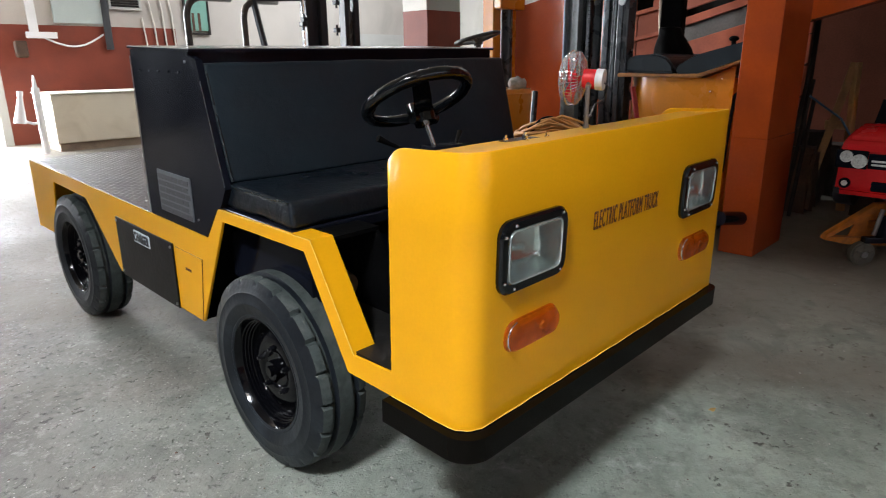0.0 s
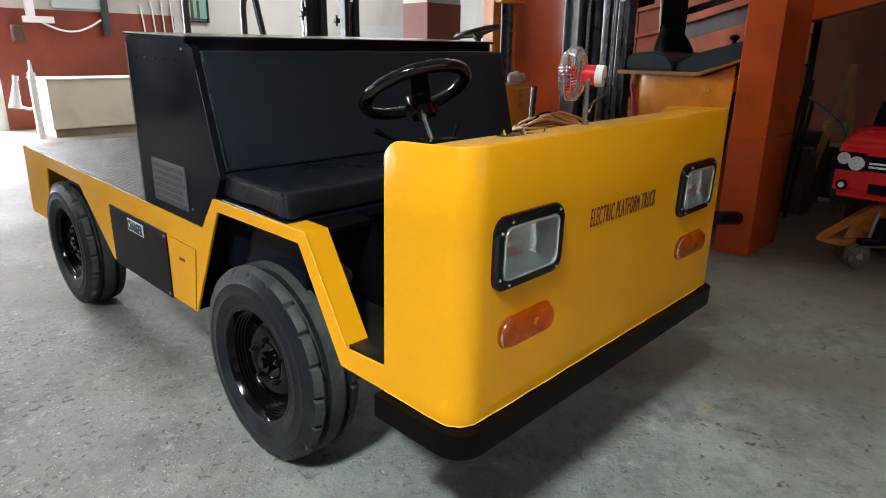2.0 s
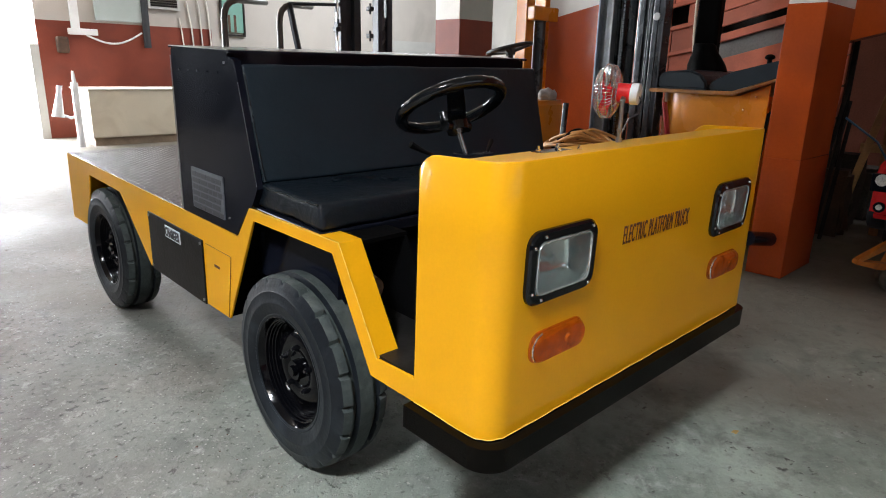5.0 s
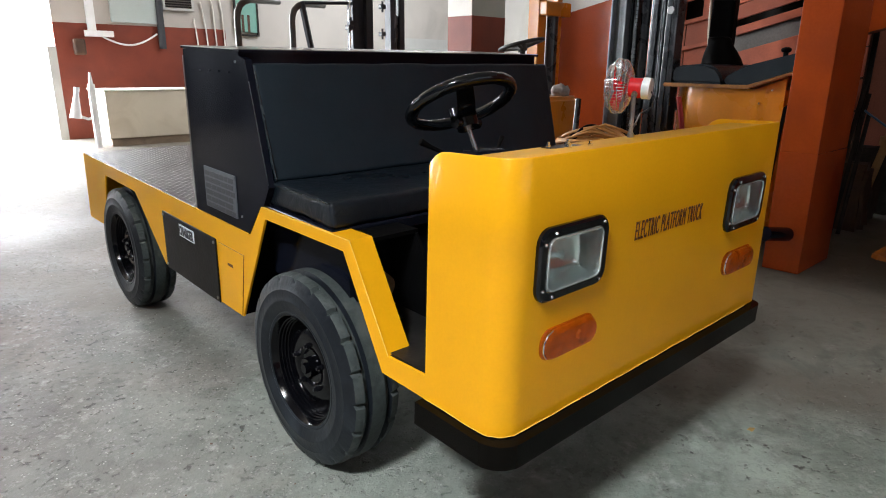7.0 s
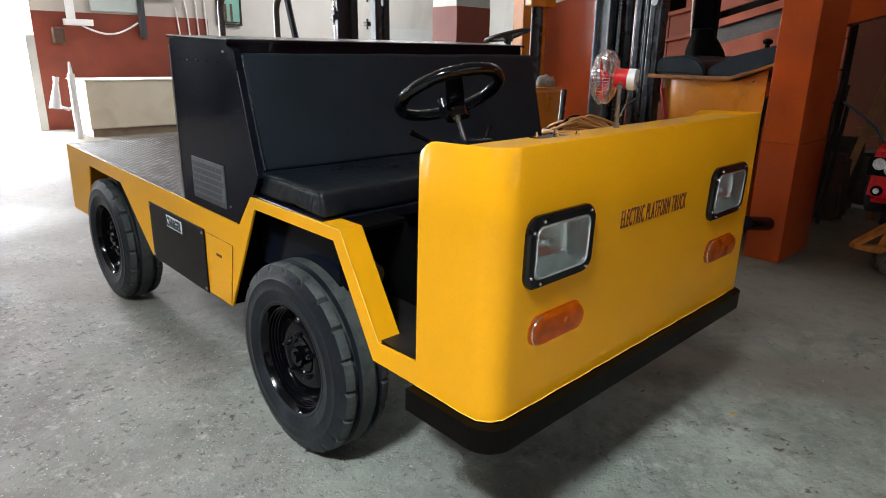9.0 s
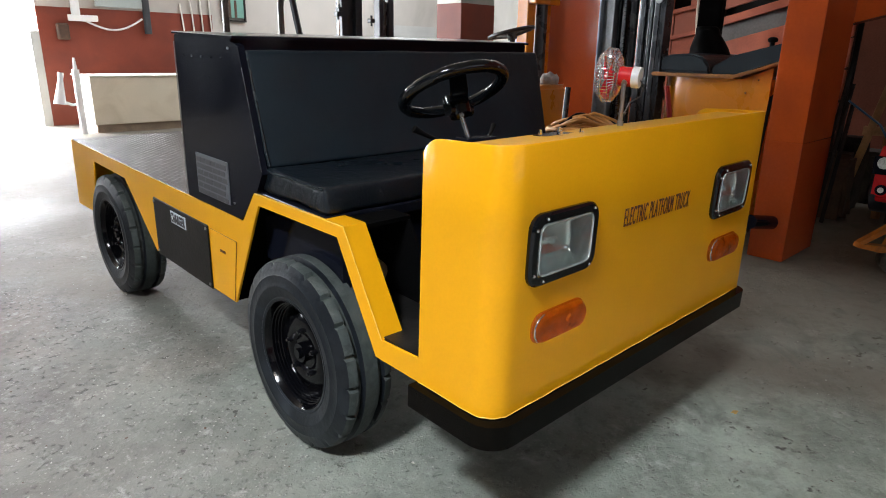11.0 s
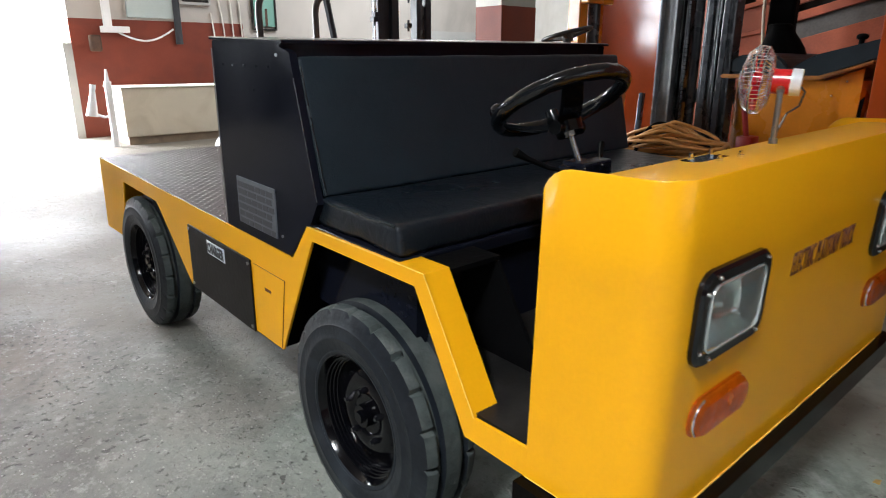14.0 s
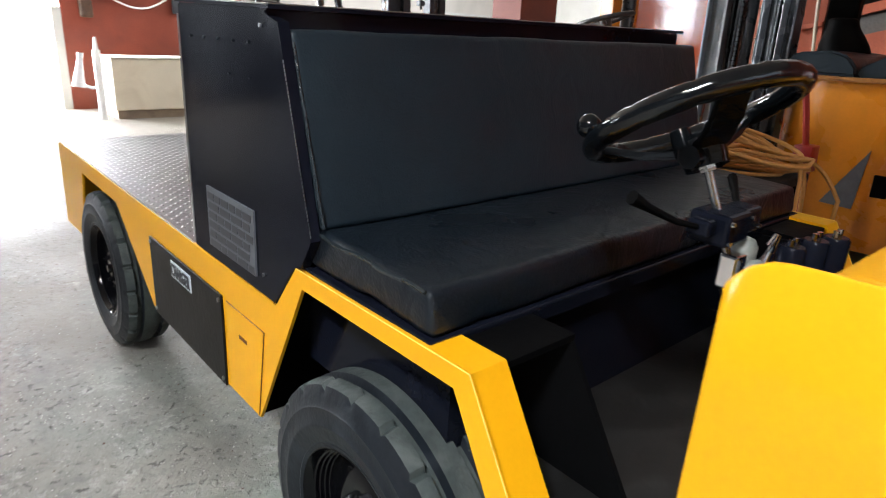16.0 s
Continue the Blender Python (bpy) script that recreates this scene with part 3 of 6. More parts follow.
bm = bmesh.new()
box(bm, 0.009, BACK_WIDE - 0.009, 3.205, 3.217, 0.24, 0.611)
part("rear_panel", bm, YELLOW, truck)
# black mudguards and rear wheel housings
def mudguard(x0, x1, xi):
    bm = bmesh.new()
    prism(bm, [(0.572, 0.727), (1.07, 0.720), (1.07, 0.708), (0.572, 0.715)], "x", x0, x1)
    part("mudguard", bm, BLACK_MATT, truck, "black inner mudguard")
    bm = bmesh.new()
    prism(bm, [(0.41, 0.40), (0.41, 0.458), (0.572, 0.714), (1.04, 0.690), (1.25, 0.30), (1.2, 0.28), (0.9, 0.40)], "x", xi, xi + 0.010)
    return part("inner_guard_plate", bm, BLACK_MATT, truck, "black plate behind the front wheel")


mudguard(0.077, 0.245, 0.235)
mudguard(BACK_WIDE - 0.245, BACK_WIDE - 0.077, BACK_WIDE - 0.245)
for s in (0, 1):
    bm = bmesh.new()
    box(bm, *((0.009, 0.27) if not s else (BACK_WIDE - 0.27, BACK_WIDE - 0.009)), 2.0, 2.96, 0.585, 0.599)
    box(bm, *((0.262, 0.274) if not s else (BACK_WIDE - 0.274, BACK_WIDE - 0.262)), 2.0, 2.96, 0.30, 0.585)
    part("wheel_housing", bm, BLACK_MATT, truck, "black wheel housing")
    bm = bmesh.new()
    box(bm, *((0.009, 0.27) if not s else (BACK_WIDE - 0.27, BACK_WIDE - 0.009)), 1.268, 1.276, 0.28, 0.6)
    part("splash_plate", bm, BLACK_MATT, truck, "black plate behind the front wheel")
for x in (0.32, BACK_WIDE - 0.40):
    bm = bmesh.new()
    box(bm, x, x + 0.08, 0.28, 3.18, 0.36, 0.445, bevel=0.004)
    part("chassis_rail", bm, BLACK_MATT, truck)
for y in (0.5, 1.3, 2.0, 3.0):
    bm = bmesh.new()
    box(bm, 0.405, BACK_WIDE - 0.405, y, y + 0.08, 0.37, 0.44, bevel=0.004)
    part("cross_member", bm, BLACK_MATT, truck)
for y, z in ((0.86, 0.27), (2.70, 0.2)):
    bm = bmesh.new()
    rod(bm, (0.14, y, z), (BACK_WIDE - 0.14, y, z), 0.04)
    part("axle", bm, BLACK_MATT, truck, smooth=40)
# brake cylinder seen over the front tyre
bm = bmesh.new()
rod(bm, (0.185, 0.925, 0.560), (0.185, 0.800, 0.545), 0.046, 20, 0.050)
rod(bm, (0.185, 0.780, 0.543), (0.185, 0.660, 0.525), 0.050, 20, 0.044)
brake = part("brake_cylinder", bm, mat("rusty_brown", (0.17, 0.115, 0.095), 0.6, var=0.4, scale=30, bump=0.2), truck, "dusty brown brake cylinder above the axle", smooth=40)
bm = bmesh.new()
rod(bm, (0.185, 0.803, 0.5455), (0.185, 0.777, 0.5425), 0.052, 20)
part("strap", bm, BLACK_MATT, brake, "dark strap")

# floor, seat, battery box
bm = bmesh.new()
prism(bm, [(0.012, 0.07), (WIDE - 0.024, 0.07), (WIDE - 0.024, 0.42), (1.15, 0.42), (1.15, 0.76), (0.18, 0.76), (0.18, 0.56), (0.085, 0.53), (0.085, 0.42), (0.012, 0.42)], "z", 0.452, 0.464)
part("foot_plate", bm, mat("dusty_black_plate", (0.007, 0.0065, 0.006), 0.45, var=0.4, scale=8, bump=0.1, stain=(0.045, 0.042, 0.04), stain_amount=0.25, stain_scale=9), truck, "dusty black foot plate")
bm = bmesh.new()
box(bm, 0.010, BACK_WIDE - 0.01, 0.668, 1.17, 0.70, 0.735, bevel=0.004)
box(bm, 0.080, BACK_WIDE - 0.08, 0.69, 1.16, 0.466, 0.70)
part("seat_base", bm, BLACK, truck, "black enamelled seat base")


def cushion(name, pts, x0, x1, r, material, label, parent):
    bm = bmesh.new()
    prism(bm, pts, "x", x0, x1)
    bmesh.ops.bevel(bm, geom=list(bm.edges), offset=r, segments=4, affect="EDGES", profile=0.55)
    bmesh.ops.triangulate(bm, faces=[f for f in bm.faces if len(f.verts) > 4])
    longest = [e for e in bm.edges if e.calc_length() > 0.3]
    bmesh.ops.subdivide_edges(bm, edges=longest, cuts=14, use_grid_fill=True)
    for v in bm.verts:
        k = noise.noise(v.co * 7.0) * 0.003 + noise.noise(v.co * 23.0) * 0.0013
        if v.co.x < 0.16:  # sat-in folds at the near end
            k += 0.006 * noise.noise(Vector((v.co.x * 9, v.co.y * 26, v.co.z * 40)))
        v.co += Vector((k * 0.6, k * 0.6, k))
    return part(name, bm, material, parent, label, smooth=50)


BOX_WIDE = BACK_WIDE + 0.022
seat = cushion("seat", [(0.676, 0.737), (0.690, 0.812), (1.0, 0.818), (1.06, 0.80), (1.06, 0.737)], 0.022, BACK_WIDE - 0.02, 0.016, VINYL_SEAT, "black vinyl bench seat cushion", truck)
back = cushion("backrest", [(1.012, 0.812), (1.110, 1.176), (1.162, 1.168), (1.09, 0.80)], 0.022, BACK_WIDE + 0.040, 0.014, VINYL, "tall flat black vinyl backrest", truck)


def piping(parent, pts, r=0.004):
    bm = bmesh.new()
    sweep(bm, pts, r, 6)
    return part("piping", bm, VINYL_SHINE, parent, smooth=60)


piping(back, [(0.026, 1.108 - 0.102 * i / 10, 1.15 - 0.33 * i / 10 + 0.004 * math.sin(i * 2.1)) for i in range(11)])
piping(seat, [(0.022, 0.70 + 0.31 * i / 8, 0.808 + 0.003 * math.sin(i * 1.7)) for i in range(9)])

bm = bmesh.new()
prism(bm, [(1.166, 0.613), (1.166, 1.205), (1.612, 1.2095), (1.612, 0.613)], "x", 0.002, BOX_WIDE)
bmesh.ops.bevel(bm, geom=list(bm.edges), offset=0.003, segments=2, affect="EDGES")
battery = part("battery_box", bm, BLACK, truck, "glossy black battery box")
bm = bmesh.new()
prism(bm, [(1.172, 0.613), (1.172, 1.198), (1.115, 1.184), (1.01, 0.80), (1.05, 0.735), (1.075, 0.728)], "x", 0.0, 0.022)
part("cheek_panel", bm, BLACK, battery, "black side cheek behind the seat")
bm = bmesh.new()
prism(bm, [(1.150, 1.2055), (1.150, 1.213), (1.154, 1.215), (1.618, 1.219), (1.622, 1.217), (1.622, 1.2105)], "x", -0.001, BOX_WIDE + 0.004)
lid = part("lid", bm, BLACK, battery, "black hinged lid with a worn edge")
# Thin skin, paler grey than the black lid below it.
bm = bmesh.new()
prism(bm, [(1.156, 1.2145), (1.156, 1.2158), (1.616, 1.2198), (1.616, 1.2185)], "x", 0.001, BOX_WIDE - 0.001)
part("lid_top", bm, mat("grey_lid_skin", (0.165, 0.165, 0.16), 0.30, var=0.35, scale=5, coat=0.5, bump=0.05, stain=(0.05, 0.05, 0.05), stain_amount=0.4, stain_scale=4, gloss=0.6), lid, "grey skin on top of the lid")
bm = bmesh.new()
sweep(bm, [(-0.001, 1.152, 1.214), (BOX_WIDE, 1.152, 1.214)], 0.0018, 6)
sweep(bm, [(-0.001, 1.154, 1.214), (-0.001, 1.618, 1.218)], 0.0018, 6)
sweep(bm, [(0.001, 1.613, 0.62), (0.001, 1.613, 1.185)], 0.002, 6)
part("worn_edge", bm, STEEL, battery, "bright worn steel edge")
bm = bmesh.new()
for k in range(5):
    rod(bm, (-0.0015, 1.24 + k * 0.075, 1.143 - 0.001 * k), (0.004, 1.24 + k * 0.075, 1.143 - 0.001 * k), 0.0030, 12)
for k in range(2):
    rod(bm, (-0.0015, 1.24 + k * 0.10, 1.075), (0.004, 1.24 + k * 0.10, 1.075), 0.0024, 12)
part("rivets", bm, VINYL_SHINE, battery, "two rows of small black rivets", kind="stuff")
for y, z in ((1.215, 0.665), (1.186, 1.176)):
    bm = bmesh.new()
    rod(bm, (-0.002, y, z), (0.004, y, z), 0.004, 10)
    part("box_screw", bm, STEEL, battery)
bm = bmesh.new()
for k in range(42):
    u = 0.15 + 0.85 * k / 41
    y, z = 1.113 - 0.104 * u, 1.172 - 0.36 * u
    box(bm, -0.0015, 0.0002, y - 0.0012, y + 0.0003, z - 0.0028, z + 0.0028)
part("staples", bm, STEEL, battery, "row of small bright staples along the cheek edge", kind="stuff")
# silver data label with unreadable lines
bm = bmesh.new()
box(bm, -0.0025, 0.004, 1.248, 1.502, 0.650, 0.800)
lab = part("data_label", bm, PLATE, battery, "grey metal data label with dark lines of print")
rnd = random.Random(4)
for k in range(6):
    z = 0.787 - k * 0.0235
    y = 1.494
    while y > 1.275:
        w = rnd.uniform(0.025, 0.065)
        bm = bmesh.new()
        box(bm, -0.0035, -0.002, max(1.254, y - w), y, z - 0.0175, z)
        part("print_bar", bm, PLATE_INK, lab)
        y -= w + 0.006

# deck of chequer plate
bm = bmesh.new()
box(bm, 0.0085, BACK_WIDE - 0.0085, 1.614, 3.204, 0.600, 0.614)
deck = part("deck", bm, DECK, truck, "dark purple-brown chequer plate load deck")
verts, faces = [], []
step = 0.044
for i in range(int(1.39 / (step / 2))):
    for j in range(int(1.55 / step)):
        x, y = 0.026 + i * step / 2, 1.637 + (j + 0.5 * (i % 2)) * step
        b = len(verts)
        verts += [(x + 0.0068 * math.cos(k * math.tau / 7), y + 0.0068 * math.sin(k * math.tau / 7), 0.6135) for k in range(7)]
        verts += [(x + 0.0036 * math.cos(k * math.tau / 7), y + 0.0036 * math.sin(k * math.tau / 7), 0.6160) for k in range(7)]
        verts.append((x, y, 0.6168))
        for k in range(7):
            n = (k + 1) % 7
            faces += [(b + k, b + n, b + 7 + n, b + 7 + k), (b + 7 + k, b + 7 + n, b + 14)]
me = bpy.data.meshes.new("tread_studs")
me.from_pydata(verts, [], faces)
me.materials.append(mat("chequer_studs", (0.10, 0.085, 0.085), 0.22, 0.4, var=0.3, scale=4))
for p in me.polygons:
    p.use_smooth = True
studs = new("tread_studs", me)
studs.parent = deck
tagged(studs, "worn round raised studs of the deck plate", kind="stuff")

# Bright thin wire put along the deck edge to imitate its glint.
bm = bmesh.new()
sweep(bm, [(0.003, 1.63 + 0.0975 * i, 0.6135 + 0.0006 * math.sin(i * 1.9)) for i in range(17)], 0.0022, 6)
part("deck_edge", bm, WIRE, deck, "bright line standing for the glint on the deck edge")

# charger door, small hatch
bm = bmesh.new()
box(bm, -0.007, -0.0005, 1.448, 1.992, 0.272, 0.530, bevel=0.002)
door = part("charger_door", bm, mat("black_brown_panel", (0.0070, 0.0056, 0.0045), 0.42, var=0.3, bump=0.08, gloss=0.15), truck, "black charger door")
for y, z in ((1.46, 0.515), (1.98, 0.515), (1.46, 0.29), (1.98, 0.29)):
    bm = bmesh.new()
    rod(bm, (-0.011, y, z), (-0.006, y, z), 0.006, 10)
    part("door_screw", bm, STEEL, door)
bm = bmesh.new()
box(bm, -0.009, -0.0065, 1.650, 1.800, 0.462, 0.512)
cl = part("charger_label", bm, WHITE_LABEL, door, "pale label reading CHARGER")
FACE_W = Matrix(((0, 0, -1, 0), (-1, 0, 0, 0), (0, 1, 0, 0), (0, 0, 0, 1)))
lettering("letters", "CHARGER", PLATE_INK, cl, Matrix.Translation((-0.0095, 1.725, 0.487)) @ FACE_W, 0.139, 0.040, bold=0.03, space=1.15)
bm = bmesh.new()
prism(bm, [(1.265, 0.283), (1.428, 0.283), (1.428, 0.522), (1.222, 0.522)], "x", -0.0035, -0.0004)
hatch = part("hatch", bm, YELLOW, truck, "small yellow hatch")
bm = bmesh.new()
corners = [(1.265, 0.283), (1.428, 0.283), (1.428, 0.522), (1.222, 0.522)]
for (y0, z0), (y1, z1) in zip(corners[1:] + corners[:1], corners):
    rod(bm, (-0.0012, y0, z0), (-0.0012, y1, z1), 0.0014, 6)
part("hatch_gap", bm, LETTER, hatch, "dark narrow gap round the hatch")
bm = bmesh.new()
for k in range(6):
    box(bm, -0.0045, -0.003, 1.312 + k * 0.0075, 1.3175 + k * 0.0075, 0.452, 0.462)
part("hatch_print", bm, LETTER, hatch, "tiny brown print")

# lamps on the front
FACE_S = Matrix(((1, 0, 0, 0), (0, 0, -1, 0), (0, 1, 0, 0), (0, 0, 0, 1)))


def headlamp(cx, cz):
    bm = bmesh.new()
    outer, inner = round_rect(cx, cz, 0.252, 0.170, 0.037), round_rect(cx, cz, 0.206, 0.126, 0.022)
    rings = []
    for pts, y in ((outer, 0.001), (outer, -0.008), (round_rect(cx, cz, 0.242, 0.160, 0.034), -0.014), (inner, -0.014), (inner, -0.002)):
        rings.append([bm.verts.new((x, y, z)) for x, z in pts])
    for a, b in zip(rings, rings[1:]):
        for k in range(len(a)):
            bm.faces.new((a[k], a[(k + 1) % len(a)], b[(k + 1) % len(a)], b[k]))
    lamp = part("headlamp", bm, GRIP, front, "rectangular headlamp in a black bezel", smooth=35)
    bm = bmesh.new()
    rows = []
    for k in range(9):
        s = 1 - k / 8 * 0.62
        pts = round_rect(cx, cz, 0.205 * s, 0.125 * s, 0.021 * s)
        y = -0.004 + 0.075 * math.sin(k / 8 * math.pi / 2)
        rows.append([bm.verts.new((x, y, z)) for x, z in pts])
    for a, b in zip(rows, rows[1:]):
        for k in range(len(a)):
            bm.faces.new((a[k], a[(k + 1) % len(a)], b[(k + 1) % len(a)], b[k]))
    bm.faces.new(rows[-1])
    part("reflector", bm, REFLECTOR, lamp, "silvered reflector", smooth=50)
    bm = bmesh.new()
    rows = []
    for k, (s, y) in enumerate(((1, -0.008), (0.97, -0.013), (0.85, -0.017), (0.5, -0.020), (0.02, -0.021))):
        rows.append([bm.verts.new((x, y, z)) for x, z in round_rect(cx, cz, 0.205 * s, 0.125 * s, 0.021 * s)])
    for a, b in zip(rows, rows[1:]):
        for k in range(len(a)):
            bm.faces.new((a[k], a[(k + 1) % len(a)], b[(k + 1) % len(a)], b[k]))
    bm.faces.new(rows[-1])
    lens = part("lens", bm, GLASS, lamp, "clear glass lens", smooth=60)
    lens.visible_shadow = False
    bm = bmesh.new()
    rim = [(x, -0.0145, z) for x, z in round_rect(cx, cz, 0.197, 0.117, 0.020)]
    sweep(bm, rim + rim[:1], 0.0028, 6)
    part("lens_rim", bm, REFLECTOR, lamp, "bright moulded edge of the lens", smooth=60)
    for sx in (-1, 1):
        for sz in (-1, 1):
            for px, pz in (((0.112, 0.052), (0.078, 0.072)) if sx < 0 else ((0.100, 0.070),)):
                bm = bmesh.new()
                bmesh.ops.create_icosphere(bm, subdivisions=2, radius=0.0043, matrix=Matrix.Translation((cx + sx * px, -0.0145, cz + sz * pz)))
                part("bezel_screw", bm, CHROME, lamp, smooth=60)
    bm = bmesh.new()
    rod(bm, (cx, 0.072, cz), (cx, 0.048, cz), 0.010, 12, 0.007)
    part("bulb", bm, REFLECTOR, lamp)


headlamp(0.208, 0.797)
headlamp(1.104, 0.799)


def indicator(cx, cz):
    bm = bmesh.new()
    rows = []
    for w, h, y in ((0.204, 0.078, 0.0005), (0.204, 0.078, -0.003), (0.198, 0.072, -0.005), (0.197, 0.071, -0.013), (0.184, 0.058, -0.020), (0.13, 0.012, -0.0225)):
        rows.append([bm.verts.new((x, y, z)) for x, z in round_rect(cx, cz, w, h, min(h / 2 - 0.001, 0.034), 6)])
    for a, b in zip(rows, rows[1:]):
        for k in range(len(a)):
            bm.faces.new((a[k], a[(k + 1) % len(a)], b[(k + 1) % len(a)], b[k]))
    bm.faces.new(rows[-1]), bm.faces.new(rows[0])
    ind = part("indicator", bm, AMBER, front, "amber plastic turn signal lens", smooth=40)
    ind.visible_shadow = False
    bm = bmesh.new()
    prism(bm, round_rect(cx, cz, 0.200, 0.074, 0.034, 6), "y", -0.0015, -0.0005)
    part("signal_reflector", bm, AMBER_BACK, ind, "bright reflector behind the amber lens")
    bm = bmesh.new()
    rod(bm, (cx + 0.03, -0.002, cz), (cx + 0.03, -0.013, cz), 0.011, 14, 0.008)
    part("bulb", bm, AMBER_BACK, ind, smooth=40)
    bm = bmesh.new()
    sweep(bm, [(cx - 0.098 + x, -0.010, cz + z) for x, z in ((0.030, 0.036), (0.012, 0.028), (0.001, 0.012), (0.0, 0.0), (0.001, -0.012), (0.012, -0.028))], 0.003, 6)
    part("edge_trim", bm, CHROME, ind, "bright trim round the lens end", smooth=60)


indicator(0.220, 0.600)
indicator(1.120, 0.602)
lettering("front_lettering", "ELECTRIC PLATFORM TRUCK", LETTER, front, Matrix.Translation((0.648, -0.0012, 0.8105)) @ pose(0, 0, 0, 0, 0.0, 0) @ FACE_S, 0.352, 0.049, depth=0.0007, bold=0.001, space=1.2, label="brown stencilled words on the front panel")

# hinge plate with small bolts on the dash
bm = bmesh.new()
prism(bm, [(0.262, 0.128), (0.302, 0.086), (0.396, 0.082), (0.366, 0.150), (0.262, 0.150)], "z", 1.010, 1.0195)
plate = part("hinge_plate", bm, BLACK, truck, "small black plate held by bolts")
for x, y in ((0.274, 0.138), (0.352, 0.140), (0.304, 0.099), (0.382, 0.096)):
    bm = bmesh.new()
    rod(bm, (x, y, 1.018), (x, y, 1.025), 0.0065, 6)
    rod(bm, (x, y, 1.0245), (x, y, 1.032), 0.0035, 10)
    part("bolt", bm, CHROME, plate)


# ---- wheels ----
WORN_NUT = mat("worn_black_nut", (0.008, 0.008, 0.010), 0.15, 0.0, var=0.5, scale=60, bump=0.2)


def wheel(centre, out):
    """A ribbed tyre on a black steel rim; out is -1 or 1, the outer side along x. Radius 0.32, width 0.185."""
    S = 0.320 / 0.292
    hub = new("wheel")
    hub.parent = truck
    hub.matrix_basis = TRUCK.inverted() @ pose(*centre)
    tagged(hub, "black steel wheel with a ribbed pneumatic tyre")
    bm = bmesh.new()
    # from the outer bead over the tread to the inner bead; along is positive outwards
    prof = [(0.066, 0.160), (0.075, 0.168), (0.0775, 0.176), (0.0765, 0.179), (0.0815, 0.190), (0.0845, 0.208), (0.0860, 0.211), (0.0860, 0.215), (0.0845, 0.218), (0.0838, 0.240), (0.0842, 0.246), (0.0822, 0.249), (0.079, 0.262), (0.075, 0.272), (0.071, 0.284), (0.060, 0.289), (0.045, 0.2905), (0.041, 0.276), (0.027, 0.276), (0.022, 0.2915), (0.0, 0.292), (-0.022, 0.2915), (-0.027, 0.276), (-0.041, 0.276), (-0.045, 0.2905), (-0.060, 0.289), (-0.073, 0.283), (-0.080, 0.262), (-0.086, 0.215), (-0.078, 0.172), (-0.066, 0.160), (-0.05, 0.156), (0.05, 0.156)]
    lug = {13: 0.005, 14: 0.012, 15: 0.012, 16: 0.010, 24: 0.010, 25: 0.012, 26: 0.010}

    def shape(i, k, r):
        if i in lug and k % 10 == 0:
            return r - lug[i]
        return r
    lathe(bm, [(u * out * S, r * S) for u, r in prof], 200, "x", True, shape)
    tyre = part("tyre", bm, RUBBER, hub, "worn black ribbed tyre", smooth=35)
    tyre.data.materials.append(TREAD)
    for p in tyre.data.polygons:
        c = p.center
        if math.hypot(c.y, c.z) > 0.3015 and abs(p.normal.x) < 0.75:
            p.material_index = 1
    bm = bmesh.new()
    rim = [(0.074, 0.172), (0.076, 0.166), (0.066, 0.160), (0.058, 0.157), (0.056, 0.1535), (0.048, 0.153), (0.0465, 0.150), (0.039, 0.1495), (0.0375, 0.1465), (0.030, 0.146), (0.0285, 0.1435), (0.022, 0.143), (0.018, 0.141), (0.020, 0.132), (0.026, 0.118), (0.036, 0.104), (0.040, 0.085), (0.036, 0.060), (0.030, 0.052), (0.030, 0.001), (0.0, 0.001), (0.0, 0.05), (-0.008, 0.11), (-0.01, 0.15), (-0.07, 0.156), (-0.07, 0.164), (0.045, 0.166)]
    lathe(bm, [(u * out * S, r * S) for u, r in rim], 64, "x", True)
    rm = part("rim", bm, RIM, hub, "glossy black dished steel rim", smooth=30)
    bm = bmesh.new()
    rod(bm, (0.0, 0, 0), (0.056 * out, 0, 0), 0.036, 24, 0.032)
    rod(bm, (0.05 * out, 0, 0), (0.066 * out, 0, 0), 0.020, 20, 0.016)
    part("hub_cap", bm, RIM, hub, smooth=30)
    for k in range(5):
        a = k * math.tau / 5 + 0.3
        bm = bmesh.new()
        y, z = 0.075 * math.cos(a), 0.075 * math.sin(a)
        rod(bm, (0.030 * out, y, z), (0.053 * out, y, z), 0.0100, 6)
        rod(bm, (0.050 * out, y, z), (0.060 * out, y, z), 0.0055, 10)
        part("wheel_nut", bm, WORN_NUT, rm)
    for k in range(5):
        a = k * math.tau / 5 + 0.93
        bm = bmesh.new()
        y, z = 0.112 * math.cos(a), 0.112 * math.sin(a)
        rod(bm, (0.020 * out, y, z), (0.0365 * out, y, z), 0.014, 16)
        part("rim_hole", bm, BLACK_MATT, rm)
    return hub


wheel((0.066, 0.862, 0.26), -1)
wheel((0.085, 2.715, 0.26), -1)
wheel((BACK_WIDE - 0.066, 0.862, 0.26), 1)
wheel((BACK_WIDE - 0.085, 2.715, 0.26), 1)

# ---- steering ----
INVT = TRUCK.inverted()
SW = INVT @ Vector((0.296, 0.457, 1.110))
AX = (INVT.to_3x3() @ Vector((0.054, 0.487, 0.872))).normalized()
AHEAD = (Vector((0, -1, 0)) - AX * AX.dot(Vector((0, -1, 0)))).normalized()
ASIDE = AX.cross(AHEAD)  # towards the far side
SR = 0.141


def on_wheel(deg, r, up=0.0):
    return SW + (AHEAD * math.cos(radians(deg)) + ASIDE * math.sin(radians(deg))) * r + AX * up


